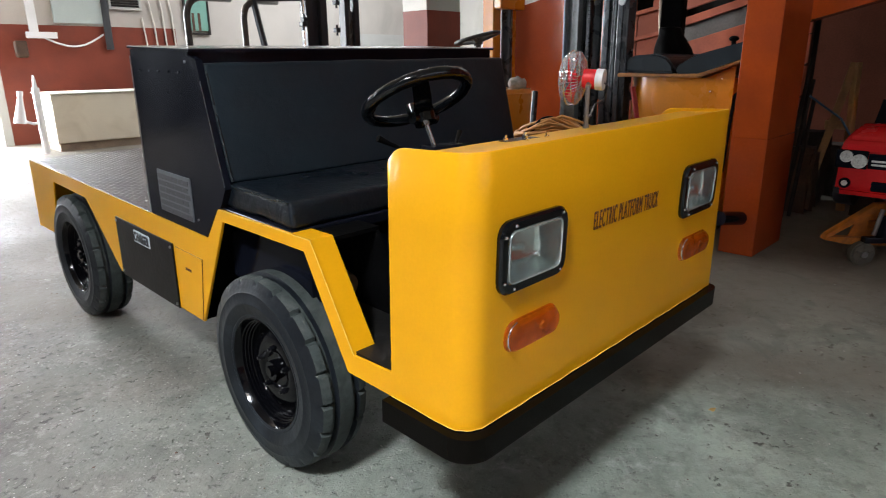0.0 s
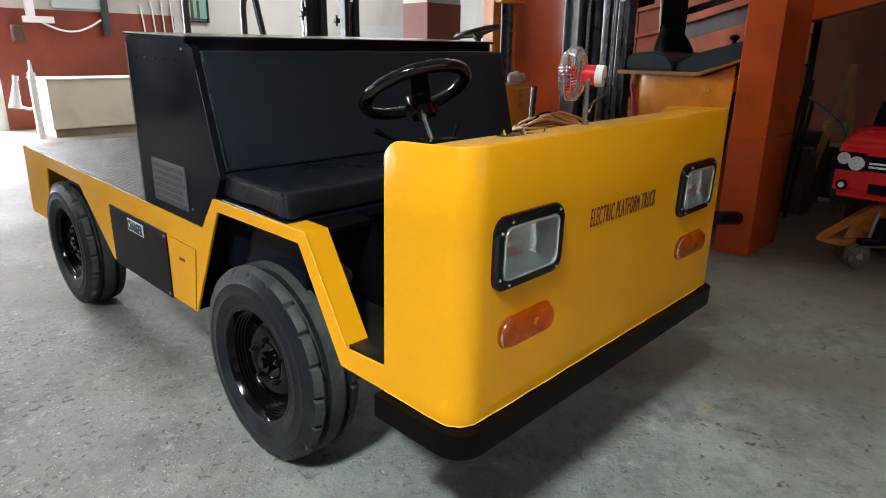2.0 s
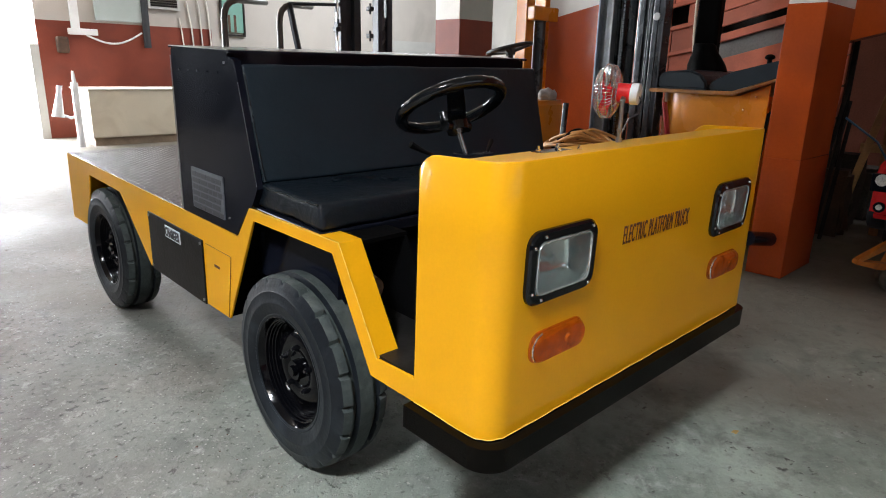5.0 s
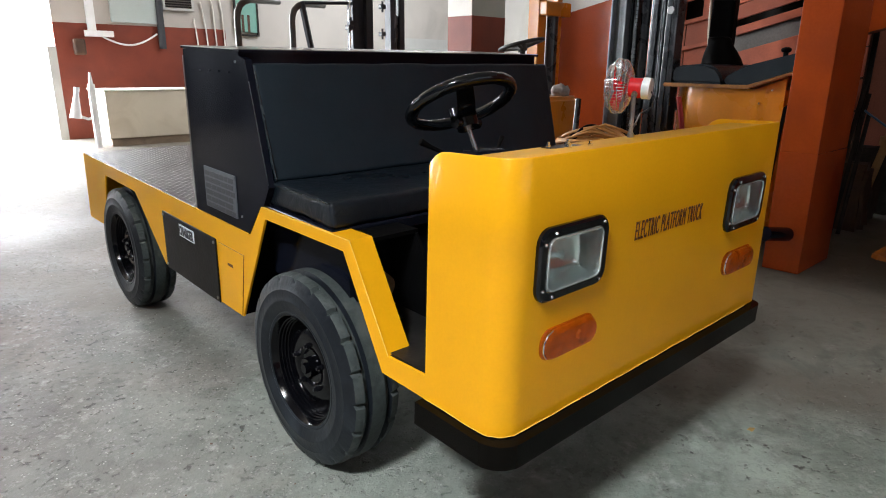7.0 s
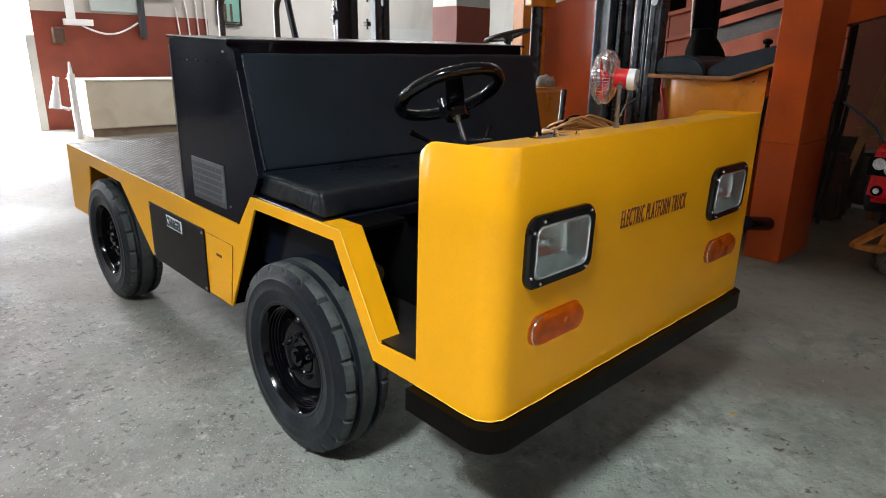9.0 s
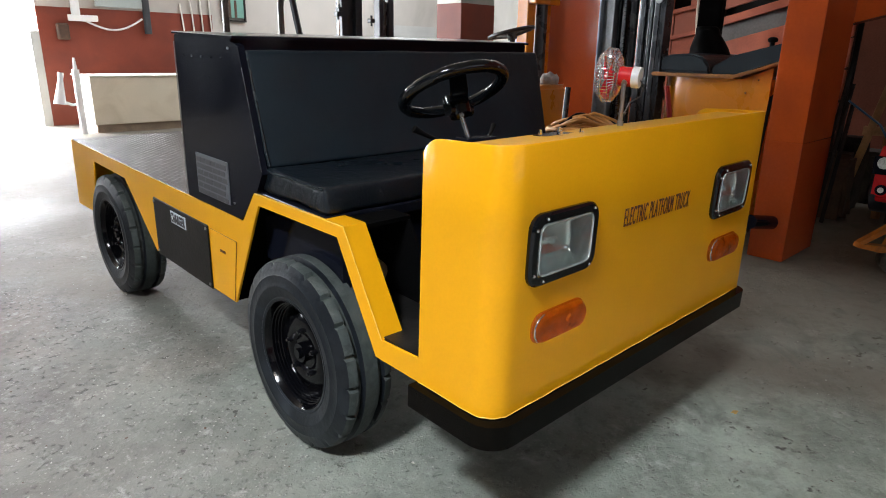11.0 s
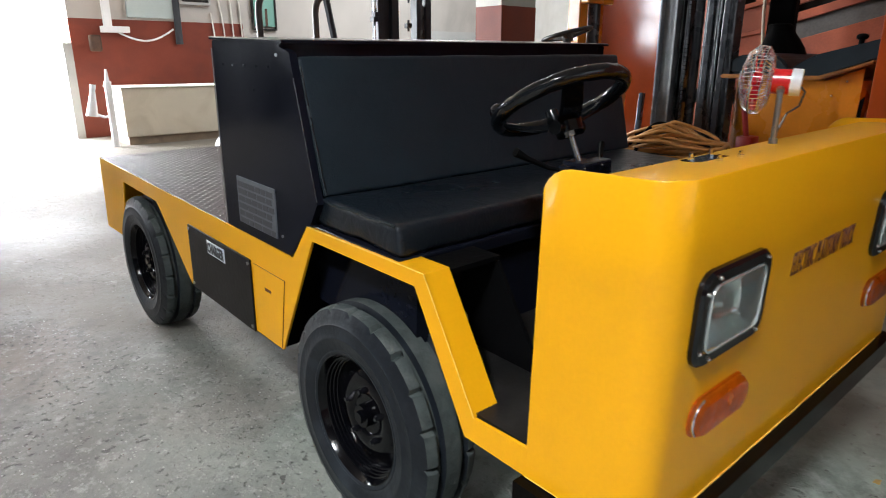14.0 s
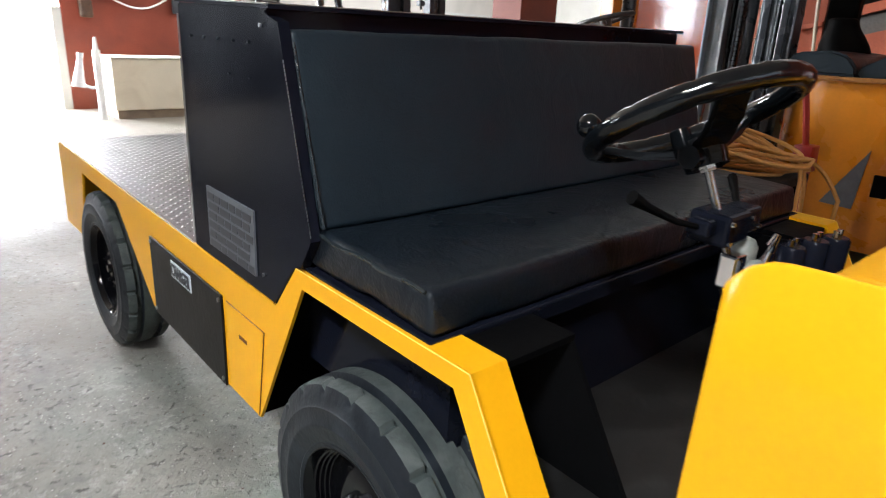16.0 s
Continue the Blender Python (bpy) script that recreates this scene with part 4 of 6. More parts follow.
steer = new("steering_wheel")
steer.parent = truck
tagged(steer, "black three-spoke steering wheel with a spinner knob")
bm = bmesh.new()
sweep(bm, [on_wheel(k * 3.75, SR) for k in range(96)], [0.0165 - (0.0016 if k % 8 == 0 else 0) for k in range(96)], 14, closed=True)
part("rim_grip", bm, GRIP, steer, "thick glossy black rim", smooth=50)
for a, w in ((322, 0.023), (80, 0.013), (204, 0.013)):
    bm = bmesh.new()
    pts = [on_wheel(a, r, u) for r, u in ((0.0, -0.046), (0.04, -0.044), (0.085, -0.028), (0.118, -0.008), (SR, 0.0))]
    cross = AX.cross(pts[-1] - SW).normalized()
    rows = []
    for k, p in enumerate(pts):
        half = w * (1.15 - 0.06 * k)
        rows.append([bm.verts.new(p + cross * half * sx + AX * 0.006 * sz) for sx, sz in ((-1, -1), (1, -1), (1, 1), (-1, 1))])
    for r0, r1 in zip(rows, rows[1:]):
        for k in range(4):
            bm.faces.new((r0[k], r0[(k + 1) % 4], r1[(k + 1) % 4], r1[k]))
    bm.faces.new(rows[0]), bm.faces.new(rows[-1])
    bmesh.ops.bevel(bm, geom=list(bm.edges), offset=0.003, segments=2, affect="EDGES")
    part("spoke", bm, GRIP, steer, smooth=50)
bm = bmesh.new()
rod(bm, SW - AX * 0.074, SW - AX * 0.034, 0.030, 24, 0.034)
rod(bm, SW - AX * 0.058 - ASIDE * 0.045, SW - AX * 0.058 + ASIDE * 0.042, 0.016, 18)
lump = SW - ASIDE * 0.024 - AHEAD * 0.012
rod(bm, lump - AX * 0.052, lump - AX * 0.014, 0.016, 10, 0.014)
part("hub", bm, GRIP, steer, "black hub boss", smooth=40)
bm = bmesh.new()
rod(bm, SW - AX * 0.080, SW - AX * 0.070, 0.012, 6)
part("hub_nut", bm, CHROME, steer)
bm = bmesh.new()
rod(bm, on_wheel(-157, SR), on_wheel(-157, SR, 0.03), 0.008, 10)
bmesh.ops.create_icosphere(bm, subdivisions=3, radius=0.019, matrix=Matrix.Translation(on_wheel(-157, SR, 0.04)))
part("spinner_knob", bm, GRIP, steer, "glossy ball knob", smooth=60)
column = new("steering_column")
column.parent = truck
foot = SW - AX * 0.076
end = INVT @ Vector((0.318, 0.375, 0.905))
bm = bmesh.new()
rod(bm, foot, end, 0.0062, 14)
part("shaft", bm, mat("oiled_steel", (0.30, 0.30, 0.31), 0.22, 0.9, var=0.3, scale=40, bump=0.2), column, "oily dark steel shaft", smooth=40)
mid = foot.lerp(end, 0.52)
bm = bmesh.new()
box(bm, mid.x - 0.035, mid.x + 0.035, mid.y - 0.03, mid.y + 0.03, mid.z - 0.028, mid.z + 0.018, bevel=0.006)
box(bm, mid.x - 0.062, mid.x - 0.035, mid.y - 0.015, mid.y + 0.018, mid.z - 0.012, mid.z + 0.012, bevel=0.005)
box(bm, mid.x + 0.035, mid.x + 0.085, mid.y - 0.022, mid.y + 0.02, mid.z - 0.022, mid.z + 0.016, bevel=0.005)
part("switch_housing", bm, BLACK, column, "black switch housing")
for k, (dx, dy, dz) in enumerate(((-0.03, -0.031, 0.008), (0.03, -0.031, 0.008), (-0.03, -0.031, -0.02), (0.05, -0.023, 0.005), (0.075, -0.023, -0.012))):
    bm = bmesh.new()
    rod(bm, mid + Vector((dx, dy, dz)), mid + Vector((dx, dy - 0.004, dz)), 0.0035, 8)
    part("housing_screw", bm, CHROME, column)
bm = bmesh.new()
tip = INVT @ Vector((0.134, 0.436, 1.020))
a0 = mid + Vector((-0.055, 0.0, 0.0))
sweep(bm, [a0, a0.lerp(tip, 0.35) + Vector((0, 0, -0.006)), a0.lerp(tip, 0.75) + Vector((0, 0, -0.004)), tip], [0.004, 0.0045, 0.006, 0.010], 8)
part("indicator_stalk", bm, BLACK_MATT, column, smooth=60)
bm = bmesh.new()
sweep(bm, [mid + Vector(p) for p in ((0.07, 0.0, 0.0), (0.11, 0.03, 0.008), (0.17, 0.07, 0.03))], [0.004, 0.005, 0.008], 8)
part("direction_lever", bm, BLACK_MATT, column, smooth=60)
bm = bmesh.new()
box(bm, end.x - 0.014, end.x + 0.018, end.y - 0.014, end.y + 0.014, end.z - 0.03, end.z + 0.022, bevel=0.004)
part("universal_joint", bm, CHROME, column, "bare steel universal joint")
bm = bmesh.new()
rod(bm, end - Vector((0, 0, 0.03)), (0.335, 0.20, 0.62), 0.011, 14)
part("lower_shaft", bm, BLACK_MATT, column)
for k, (dx, dy, dz, r) in enumerate(((0.02, -0.035, -0.035, 0.011), (0.055, -0.02, -0.045, 0.008), (0.09, -0.01, -0.03, 0.009), (0.125, 0.0, -0.03, 0.007), (-0.03, -0.02, -0.05, 0.008), (0.16, 0.01, -0.02, 0.008))):
    bm = bmesh.new()
    p = end + Vector((dx, dy, dz + 0.02))
    rod(bm, p, p + Vector((0.006, -0.004, 0.020)), r, 10, r * 0.7)
    rod(bm, p + Vector((0, 0, -0.16)), p, 0.0045, 8)
    part("cable_gland", bm, CHROME, column, "bright metal cable fitting", smooth=40)
# pale boots and contactors beside the foot of the column
PALE_BOOT = mat("dusty_pale_rubber", (0.22, 0.23, 0.21), 0.6, var=0.3, scale=60, bump=0.2)
for dx, dy, dz, r in ((0.040, 0.004, 0.022, 0.019), (0.004, -0.034, 0.004, 0.016)):
    bm = bmesh.new()
    lathe(bm, [(-0.19, 0.001), (-0.19, 0.010), (-0.03, 0.011), (-0.02, r), (0.004, r), (0.014, r * 0.75), (0.019, 0.001)], 16, "z", False)
    for v in bm.verts:
        v.co += end + Vector((dx, dy, dz))
    part("cable_boot", bm, PALE_BOOT, truck, "dusty pale rubber boot", smooth=50)
for dx, dy, dz in ((0.105, -0.040, 0.026), (0.150, -0.055, 0.032), (0.190, -0.070, 0.034)):
    bm = bmesh.new()
    lathe(bm, [(-0.18, 0.001), (-0.18, 0.020), (-0.004, 0.020), (0.0, 0.017), (0.0, 0.001)], 18, "z", False)
    for v in bm.verts:
        v.co += end + Vector((dx, dy, dz))
    unit = part("contactor", bm, BLACK, truck, "black cylindrical contactor", smooth=40)
    for s in (-0.008, 0.008):
        bm = bmesh.new()
        p = end + Vector((dx + s, dy, dz))
        rod(bm, p, p + Vector((0, 0, 0.011)), 0.0045, 8)
        part("terminal", bm, CHROME, unit)
# instruments under the dash
bm = bmesh.new()
box(bm, 0.42, 0.80, 0.16, 0.182, 0.86, 0.97, bevel=0.006)
panel = part("instrument_panel", bm, BLACK, truck, "black instrument panel under the dash")
bm = bmesh.new()
rod(bm, (0.29, 0.14, 0.80), (0.29, 0.14, 0.88), 0.045, 20, 0.04)
rod(bm, (0.29, 0.14, 0.88), (0.29, 0.14, 0.905), 0.028, 16)
part("brake_reservoir", bm, WHITEPL, truck, "cloudy white brake fluid reservoir")
bm = bmesh.new()
rr = random.Random(11)
for k in range(7):
    x0 = 0.16 + rr.random() * 0.3
    sweep(bm, [(x0 + 0.05 * math.sin(i * 0.8 + k), 0.105 + 0.06 * rr.random() * i / 6, 0.93 - 0.42 * i / 6) for i in range(7)], 0.004, 6)
part("wiring", bm, BLACK_MATT, truck)
for x in (0.30, 0.42):
    bm = bmesh.new()
    sweep(bm, [(x, 0.10, 0.75), (x, 0.20, 0.60), (x, 0.27, 0.56)], 0.009, 8)
    box(bm, x - 0.03, x + 0.03, 0.25, 0.31, 0.555, 0.57, bevel=0.004, m=None)
    part("pedal", bm, BLACK_MATT, truck)

# ---- fan ----
FAN = TRUCK @ Vector((0.636, 0.196, 1.148))
FN = Vector((-0.30, 0.95, 0.05)).normalized()
FM = Matrix.Translation(FAN) @ FN.to_track_quat("Z", "Y").to_matrix().to_4x4() @ Matrix.Diagonal((0.88, 0.88, 0.88, 1))
fan = thing("fan", "small red and white clip-on fan with a chrome wire cage", "fan", FM)
bm = bmesh.new()
for z, r in ((-0.016, 0.080), (0.006, 0.083), (0.026, 0.066), (0.034, 0.040), (-0.03, 0.060), (-0.034, 0.035)):
    sweep(bm, [(r * math.cos(k * math.tau / 40), r * math.sin(k * math.tau / 40), z) for k in range(40)], 0.0012 if abs(z - 0.006) > 0.001 else 0.0022, 5, closed=True)
for k in range(48):
    a = k * math.tau / 48
    c, s = math.cos(a), math.sin(a)
    sweep(bm, [(r * c, r * s, z) for r, z in ((0.018, 0.038), (0.040, 0.034), (0.066, 0.026), (0.083, 0.006), (0.080, -0.016), (0.060, -0.030), (0.025, -0.036))], 0.0009, 4)
rod(bm, (0, 0, 0.036), (0, 0, 0.040), 0.019, 20)
part("cage", bm, WIRE, fan, "chrome wire cage", kind="stuff")
for k in range(4):
    bm = bmesh.new()
    a0 = k * math.tau / 4 + 0.4
    grid = []
    for i in range(6):
        row = []
        for j in range(5):
            r = 0.014 + 0.061 * i / 5
            a = a0 + (j / 4 - 0.5) * (1.05 if i > 1 else 0.8)
            row.append((r * math.cos(a), r * math.sin(a), 0.012 * (j / 4 - 0.5)))
        grid.append(row)
    top = [[bm.verts.new((x, y, z + 0.001)) for x, y, z in row] for row in grid]
    bot = [[bm.verts.new((x, y, z - 0.001)) for x, y, z in row] for row in grid]
    for i in range(5):
        for j in range(4):
            bm.faces.new((top[i][j], top[i + 1][j], top[i + 1][j + 1], top[i][j + 1]))
            bm.faces.new((bot[i][j], bot[i][j + 1], bot[i + 1][j + 1], bot[i + 1][j]))
    for j in range(4):
        bm.faces.new((top[5][j], bot[5][j], bot[5][j + 1], top[5][j + 1]))
    part("blade", bm, REDPL, fan, "red plastic blade", smooth=60)
bm = bmesh.new()
rod(bm, (0, 0, -0.012), (0, 0, 0.010), 0.017, 20)
rod(bm, (0, 0, -0.075), (0, 0, -0.036), 0.030, 28)
part("motor_housing", bm, REDPL, fan, "red motor housing", smooth=40)
bm = bmesh.new()
rod(bm, (0, 0, -0.098), (0, 0, -0.075), 0.032, 28, 0.0325)
part("motor_cap", bm, WHITEPL, fan, "white motor cap", smooth=40)
INV = FM.inverted()
base = TRUCK @ Vector((0.622, 0.135, 1.012))
neck = FM @ Vector((0, 0, -0.055))
bm = bmesh.new()
rod(bm, INV @ base, INV @ (base + Vector((0, 0, 0.018))), 0.010, 12)
rod(bm, INV @ base, INV @ Vector((base.x, base.y, neck.z - 0.02)), 0.0068, 12)
rod(bm, INV @ Vector((base.x, base.y, neck.z - 0.02)), INV @ neck, 0.009, 12)
rod(bm, INV @ Vector((base.x - 0.012, base.y, base.z + 0.04)), INV @ Vector((base.x + 0.022, base.y, base.z + 0.04)), 0.0035, 8)
part("stem", bm, STEEL, fan, "chrome stem and clamp", smooth=40)
bm = bmesh.new()
tail = FM @ Vector((0, 0, -0.09))
sweep(bm, [INV @ p for p in (tail, tail + Vector((0.02, -0.01, -0.02)), tail + Vector((0.025, 0, -0.05)), tail + Vector((-0.01, 0.01, -0.065)), Vector((base.x + 0.005, base.y, base.z + 0.025)))], 0.0028, 6)
part("cord", bm, PLATE_INK, fan)


# ---- parked forklifts ----
def channel(bm, x, y0, y1, z0, z1, deep, web=0.016):
    """An upright mast channel with its open side along x."""
    box(bm, x, x + deep, y0, y0 + web, z0, z1, bevel=0.003)
    box(bm, x, x + deep, y1 - web, y1, z0, z1, bevel=0.003)
    box(bm, x + deep * 0.4, x + deep * 0.55, y0 + web, y1 - web, z0, z1)


def black_mast():
    f = thing("mast_unit", "tall black steel forklift mast with chains and hoses", "forklift mast", pose(3.7, 1.98, FZ))
    for name, y0, y1, x in (("outer_rail", 0.15, 0.29, 0.0), ("outer_rail", -0.29, -0.17, 0.0), ("inner_rail", -0.16, -0.06, 0.02), ("inner_rail", 0.09, 0.14, 0.05)):
        bm = bmesh.new()
        channel(bm, x, y0, y1, 0.05, 2.55, 0.11)
        # One outer rail is a paler blue-grey than the rest of the mast.
        part(name, bm, RAIL if y0 == 0.15 else MAST, f)
    for y in (-0.225, -0.11):
        bm = bmesh.new()
        box(bm, -0.012, 0.0, y - 0.022, y + 0.022, 0.08, 2.5, bevel=0.004)
        part("rail_rib", bm, MAST, f)
    bm = bmesh.new()
    rod(bm, (0.08, 0.02, 0.1), (0.08, 0.02, 2.0), 0.035, 20)
    part("lift_cylinder", bm, MAST, f, smooth=40)
    bm = bmesh.new()
    sweep(bm, [(0.03, 0.075 + 0.018 * math.sin(i * 0.5), 0.4 + i * 0.1) for i in range(20)], 0.012, 8)
    part("hose", bm, BLACK_MATT, f, smooth=60)
    bm = bmesh.new()
    for i in range(60):
        box(bm, 0.0, 0.012, 0.045, 0.062, 0.5 + i * 0.03, 0.522 + i * 0.03)
    part("chain", bm, MAST, f, kind="stuff")
    for z in (0.12, 1.0, 2.5):
        bm = bmesh.new()
        box(bm, 0.10, 0.14, -0.29, 0.29, z - 0.05, z + 0.05, bevel=0.005)
        part("cross_member", bm, MAST, f)
    bm = bmesh.new()
    rod(bm, (-0.016, -0.235, 1.68), (0.0, -0.235, 1.68), 0.028, 18)
    part("rail_bolt", bm, STEEL, f)
    bm = bmesh.new()
    box(bm, -0.10, -0.03, -0.34, 0.34, 0.05, 0.14, bevel=0.006)
    box(bm, -0.10, -0.03, -0.34, 0.34, 0.40, 0.50, bevel=0.006)
    for y in (-0.25, 0.25):
        box(bm, -0.10, -0.03, y - 0.04, y + 0.04, 0.14, 0.40)
    part("carriage", bm, MAST, f)
    for y in (-0.22, 0.22):
        bm = bmesh.new()
        prism(bm, [(-0.15, 0.06), (-0.15, 0.5), (-0.11, 0.5), (-0.11, 0.02), (-0.85, 0.02), (-0.85, 0.035), (-0.2, 0.06)], "y", y - 0.05, y + 0.05)
        part("fork", bm, MAST, f)


black_mast()


def counterweight_truck():
    f = thing("stacker_truck", "orange stacker truck body with a black rubber top and seat", "forklift", pose(0, 0, 0))
    bm = bmesh.new()
    plan = [(4.75, 1.78)] + arc(4.05, 1.42, 0.34, 90, 180, 8) + arc(3.86, 1.02, 0.15, 180, 270, 6) + [(4.75, 0.87)]
    prism(bm, plan, "z", 0.10, 1.073)
    part("body", bm, ORANGE, f, "rounded orange body", smooth=40)
    bm = bmesh.new()
    prism(bm, [(1.16, 0.15), (1.16, 1.060), (1.09, 1.060), (0.862, 1.150), (0.862, 0.93), (0.905, 0.15)], "x", 3.698, 3.709)
    panel_ = part("flank_panel", bm, ORANGE, f, "orange flank panel rising to the rear")
    bm = bmesh.new()
    prism(bm, [(0.860, 0.96), (0.838, 0.98), (0.868, 0.42), (0.888, 0.42)], "x", 3.700, 3.708)
    part("edge_strip", bm, BLACK_MATT, panel_, "black rubber strip along the flank edge")
    for y, z in ((0.868, 0.802), (0.872, 0.625), (0.945, 1.07), (1.02, 0.98)):
        bm = bmesh.new()
        bmesh.ops.create_icosphere(bm, subdivisions=2, radius=0.009, matrix=Matrix.Translation((3.696, y, z)))
        part("panel_screw", bm, CHROME, panel_, smooth=60)
    bm = bmesh.new()
    prism(bm, [(1.72, 1.076), (1.09, 1.074), (0.80, 1.178), (0.80, 1.200), (1.09, 1.094), (1.72, 1.104)], "x", 3.63, 4.78)
    bmesh.ops.bevel(bm, geom=list(bm.edges), offset=0.008, segments=2, affect="EDGES")
    part("top_plate", bm, mat("scuffed_orange_paint", (0.34, 0.135, 0.02), 0.4, var=0.35, scale=9, bump=0.1, stain=(0.10, 0.06, 0.03), stain_amount=0.5, stain_scale=5), f, "overhanging orange top plate bent up at one side", smooth=40)
    bm = bmesh.new()
    prism(bm, [(1.69, 1.106), (1.69, 1.20), (1.64, 1.228), (1.45, 1.242), (1.36, 1.215), (1.305, 1.150), (1.30, 1.100)], "x", 3.70, 4.60)
    bmesh.ops.bevel(bm, geom=list(bm.edges), offset=0.016, segments=3, affect="EDGES")
    part("rubber_top", bm, VINYL, f, "black padded top with a sloping edge", smooth=40)
    bm = bmesh.new()
    lathe(bm, [(1.16, 0.001), (1.16, 0.165), (1.22, 0.158), (1.28, 0.146), (1.34, 0.120), (1.38, 0.098), (1.41, 0.090), (1.435, 0.086), (1.447, 0.070), (1.45, 0.001)], 24, "z", False)
    for v in bm.verts:
        v.co.x += 4.27 - 0.03 * (v.co.z - 1.16) / 0.29
        v.co.y += 1.56 + 0.05 * (v.co.z - 1.16) / 0.29
    part("seat_cover", bm, BLACK_MATT, f, "black covered seat", smooth=50)
    bm = bmesh.new()
    box(bm, 4.36, 4.46, 1.575, 1.765, 1.15, 2.6, bevel=0.02)
    part("guard_post", bm, BLACK_MATT, f)
    bm = bmesh.new()
    prism(bm, [(1.298, 1.098), (1.298, 1.150), (1.16, 1.228), (0.80, 1.322), (0.80, 1.204), (1.09, 1.098)], "x", 3.72, 4.55)
    bmesh.ops.bevel(bm, geom=list(bm.edges), offset=0.012, segments=2, affect="EDGES")
    part("arm_pad", bm, VINYL, f, "black sloping arm pad", smooth=40)
    bm = bmesh.new()
    rod(bm, (3.86, 0.955, 1.24), (3.86, 0.955, 1.325), 0.016, 12)
    bmesh.ops.create_icosphere(bm, subdivisions=2, radius=0.035, matrix=Matrix.Translation((3.86, 0.955, 1.335)) @ Matrix.Diagonal((1, 1, 0.6, 1)))
    part("control_knob", bm, BLACK_MATT, f, smooth=60)
    for x, y in ((3.95, 1.0), (3.95, 1.6), (4.6, 1.0), (4.6, 1.65)):
        bm = bmesh.new()
        rod(bm, (x, y - 0.05, FZ + 0.09), (x, y + 0.05, FZ + 0.09), 0.09, 24)
        part("wheel", bm, RUBBER, f, smooth=40)
    bm = bmesh.new()
    prism(bm, [(1.34, 0.36), (1.16, 0.35), (1.13, 0.70)], "x", 3.690, 3.70)
    part("grey_decal", bm, PLATE, f, "grey triangular plate")
    bm = bmesh.new()
    box(bm, 3.692, 3.716, 1.00, 1.085, 0.44, 0.57, bevel=0.006)
    part("socket", bm, BLACK_MATT, f, "black square socket cover")


counterweight_truck()
bm = bmesh.new()
sweep(bm, [(3.29, 1.40, 1.02), (3.30, 1.38, 0.92), (3.32, 1.35, 0.72)], 0.018, 8)
box(bm, 3.28, 3.40, 1.30, 1.40, 0.58, 0.73, bevel=0.01)
for x in (3.26, 3.42):
    box(bm, x - 0.02, x + 0.02, 1.34, 1.38, FZ, 0.60)
box(bm, 3.24, 3.44, 1.33, 1.39, FZ, FZ + 0.04)
box(bm, 3.26, 3.42, 1.35, 1.37, 0.56, 0.60)
whole("red_stand", bm, mat("dark_red_paint", (0.30, 0.015, 0.012), 0.4, var=0.2, scale=12), "red painted steel stand with an upright bar", "stand", smooth=40)


def yellow_forklift():
    f = thing("forklift", "orange yellow forklift with a mast cylinder and steering wheel", "forklift", pose(0, 0, 0))
    bm = bmesh.new()
    plan = [(2.72, 2.28), (3.35, 2.28), (3.46, 2.36), (3.46, 2.95), (2.72, 2.95)]
    prism(bm, plan, "z", 0.12, 0.985)
    bmesh.ops.bevel(bm, geom=list(bm.edges), offset=0.03, segments=3, affect="EDGES")
    body = part("body", bm, ORANGE, f, "orange forklift body", smooth=40)
    for x0, x1 in ((3.69, 3.80), (3.955, 4.02)):
        bm = bmesh.new()
        box(bm, x0, x1, 3.0, 3.12, FZ + 0.04, 2.6, bevel=0.006)
        part("mast_post", bm, ORANGE, f)
    bm = bmesh.new()
    rod(bm, (3.875, 2.99, 0.2), (3.875, 2.99, 1.66), 0.052, 24)
    part("lift_cylinder", bm, MAST, f, "dark polished lift cylinder", smooth=40)
    bm = bmesh.new()
    box(bm, 3.70, 4.05, 2.92, 3.06, 1.64, 1.76, bevel=0.012)
    part("crosshead", bm, ORANGE, f)
    c = Vector((2.84, 2.45, 1.365))
    m = Matrix.Translation(c) @ Vector((-0.12, 0.22, 1.0)).to_track_quat("Z", "Y").to_matrix().to_4x4()
    bm = bmesh.new()
    sweep(bm, [m @ Vector((0.165 * math.cos(k * math.tau / 48), 0.165 * math.sin(k * math.tau / 48), 0)) for k in range(48)], 0.014, 8, closed=True)
    for a in (0, 120, 240):
        sweep(bm, [m @ Vector((0, 0, -0.03)), m @ Vector((0.165 * math.cos(radians(a)), 0.165 * math.sin(radians(a)), 0))], 0.012, 8)
    rod(bm, m @ Vector((0, 0, -0.05)), m @ Vector((0, 0, 0.0)), 0.035, 16)
    rod(bm, m @ Vector((0, 0, -0.04)), (2.9, 2.5, 0.9), 0.02, 12)
    part("steering_wheel", bm, mat("faded_plastic", (0.035, 0.032, 0.03), 0.5, var=0.2), f, smooth=50)
    for x, y in ((2.9, 2.25), (2.9, 2.95), (3.7, 2.72), (3.7, 3.2)):
        bm = bmesh.new()
        rod(bm, (x, y - 0.06, FZ + 0.2), (x, y + 0.06, FZ + 0.2), 0.2, 32)
        part("wheel", bm, RUBBER, f, smooth=40)
    bm = bmesh.new()
    box(bm, 3.4, 3.72, 2.6, 2.9, 0.15, 0.5, bevel=0.02)
    part("drive_housing", bm, ORANGE, f)


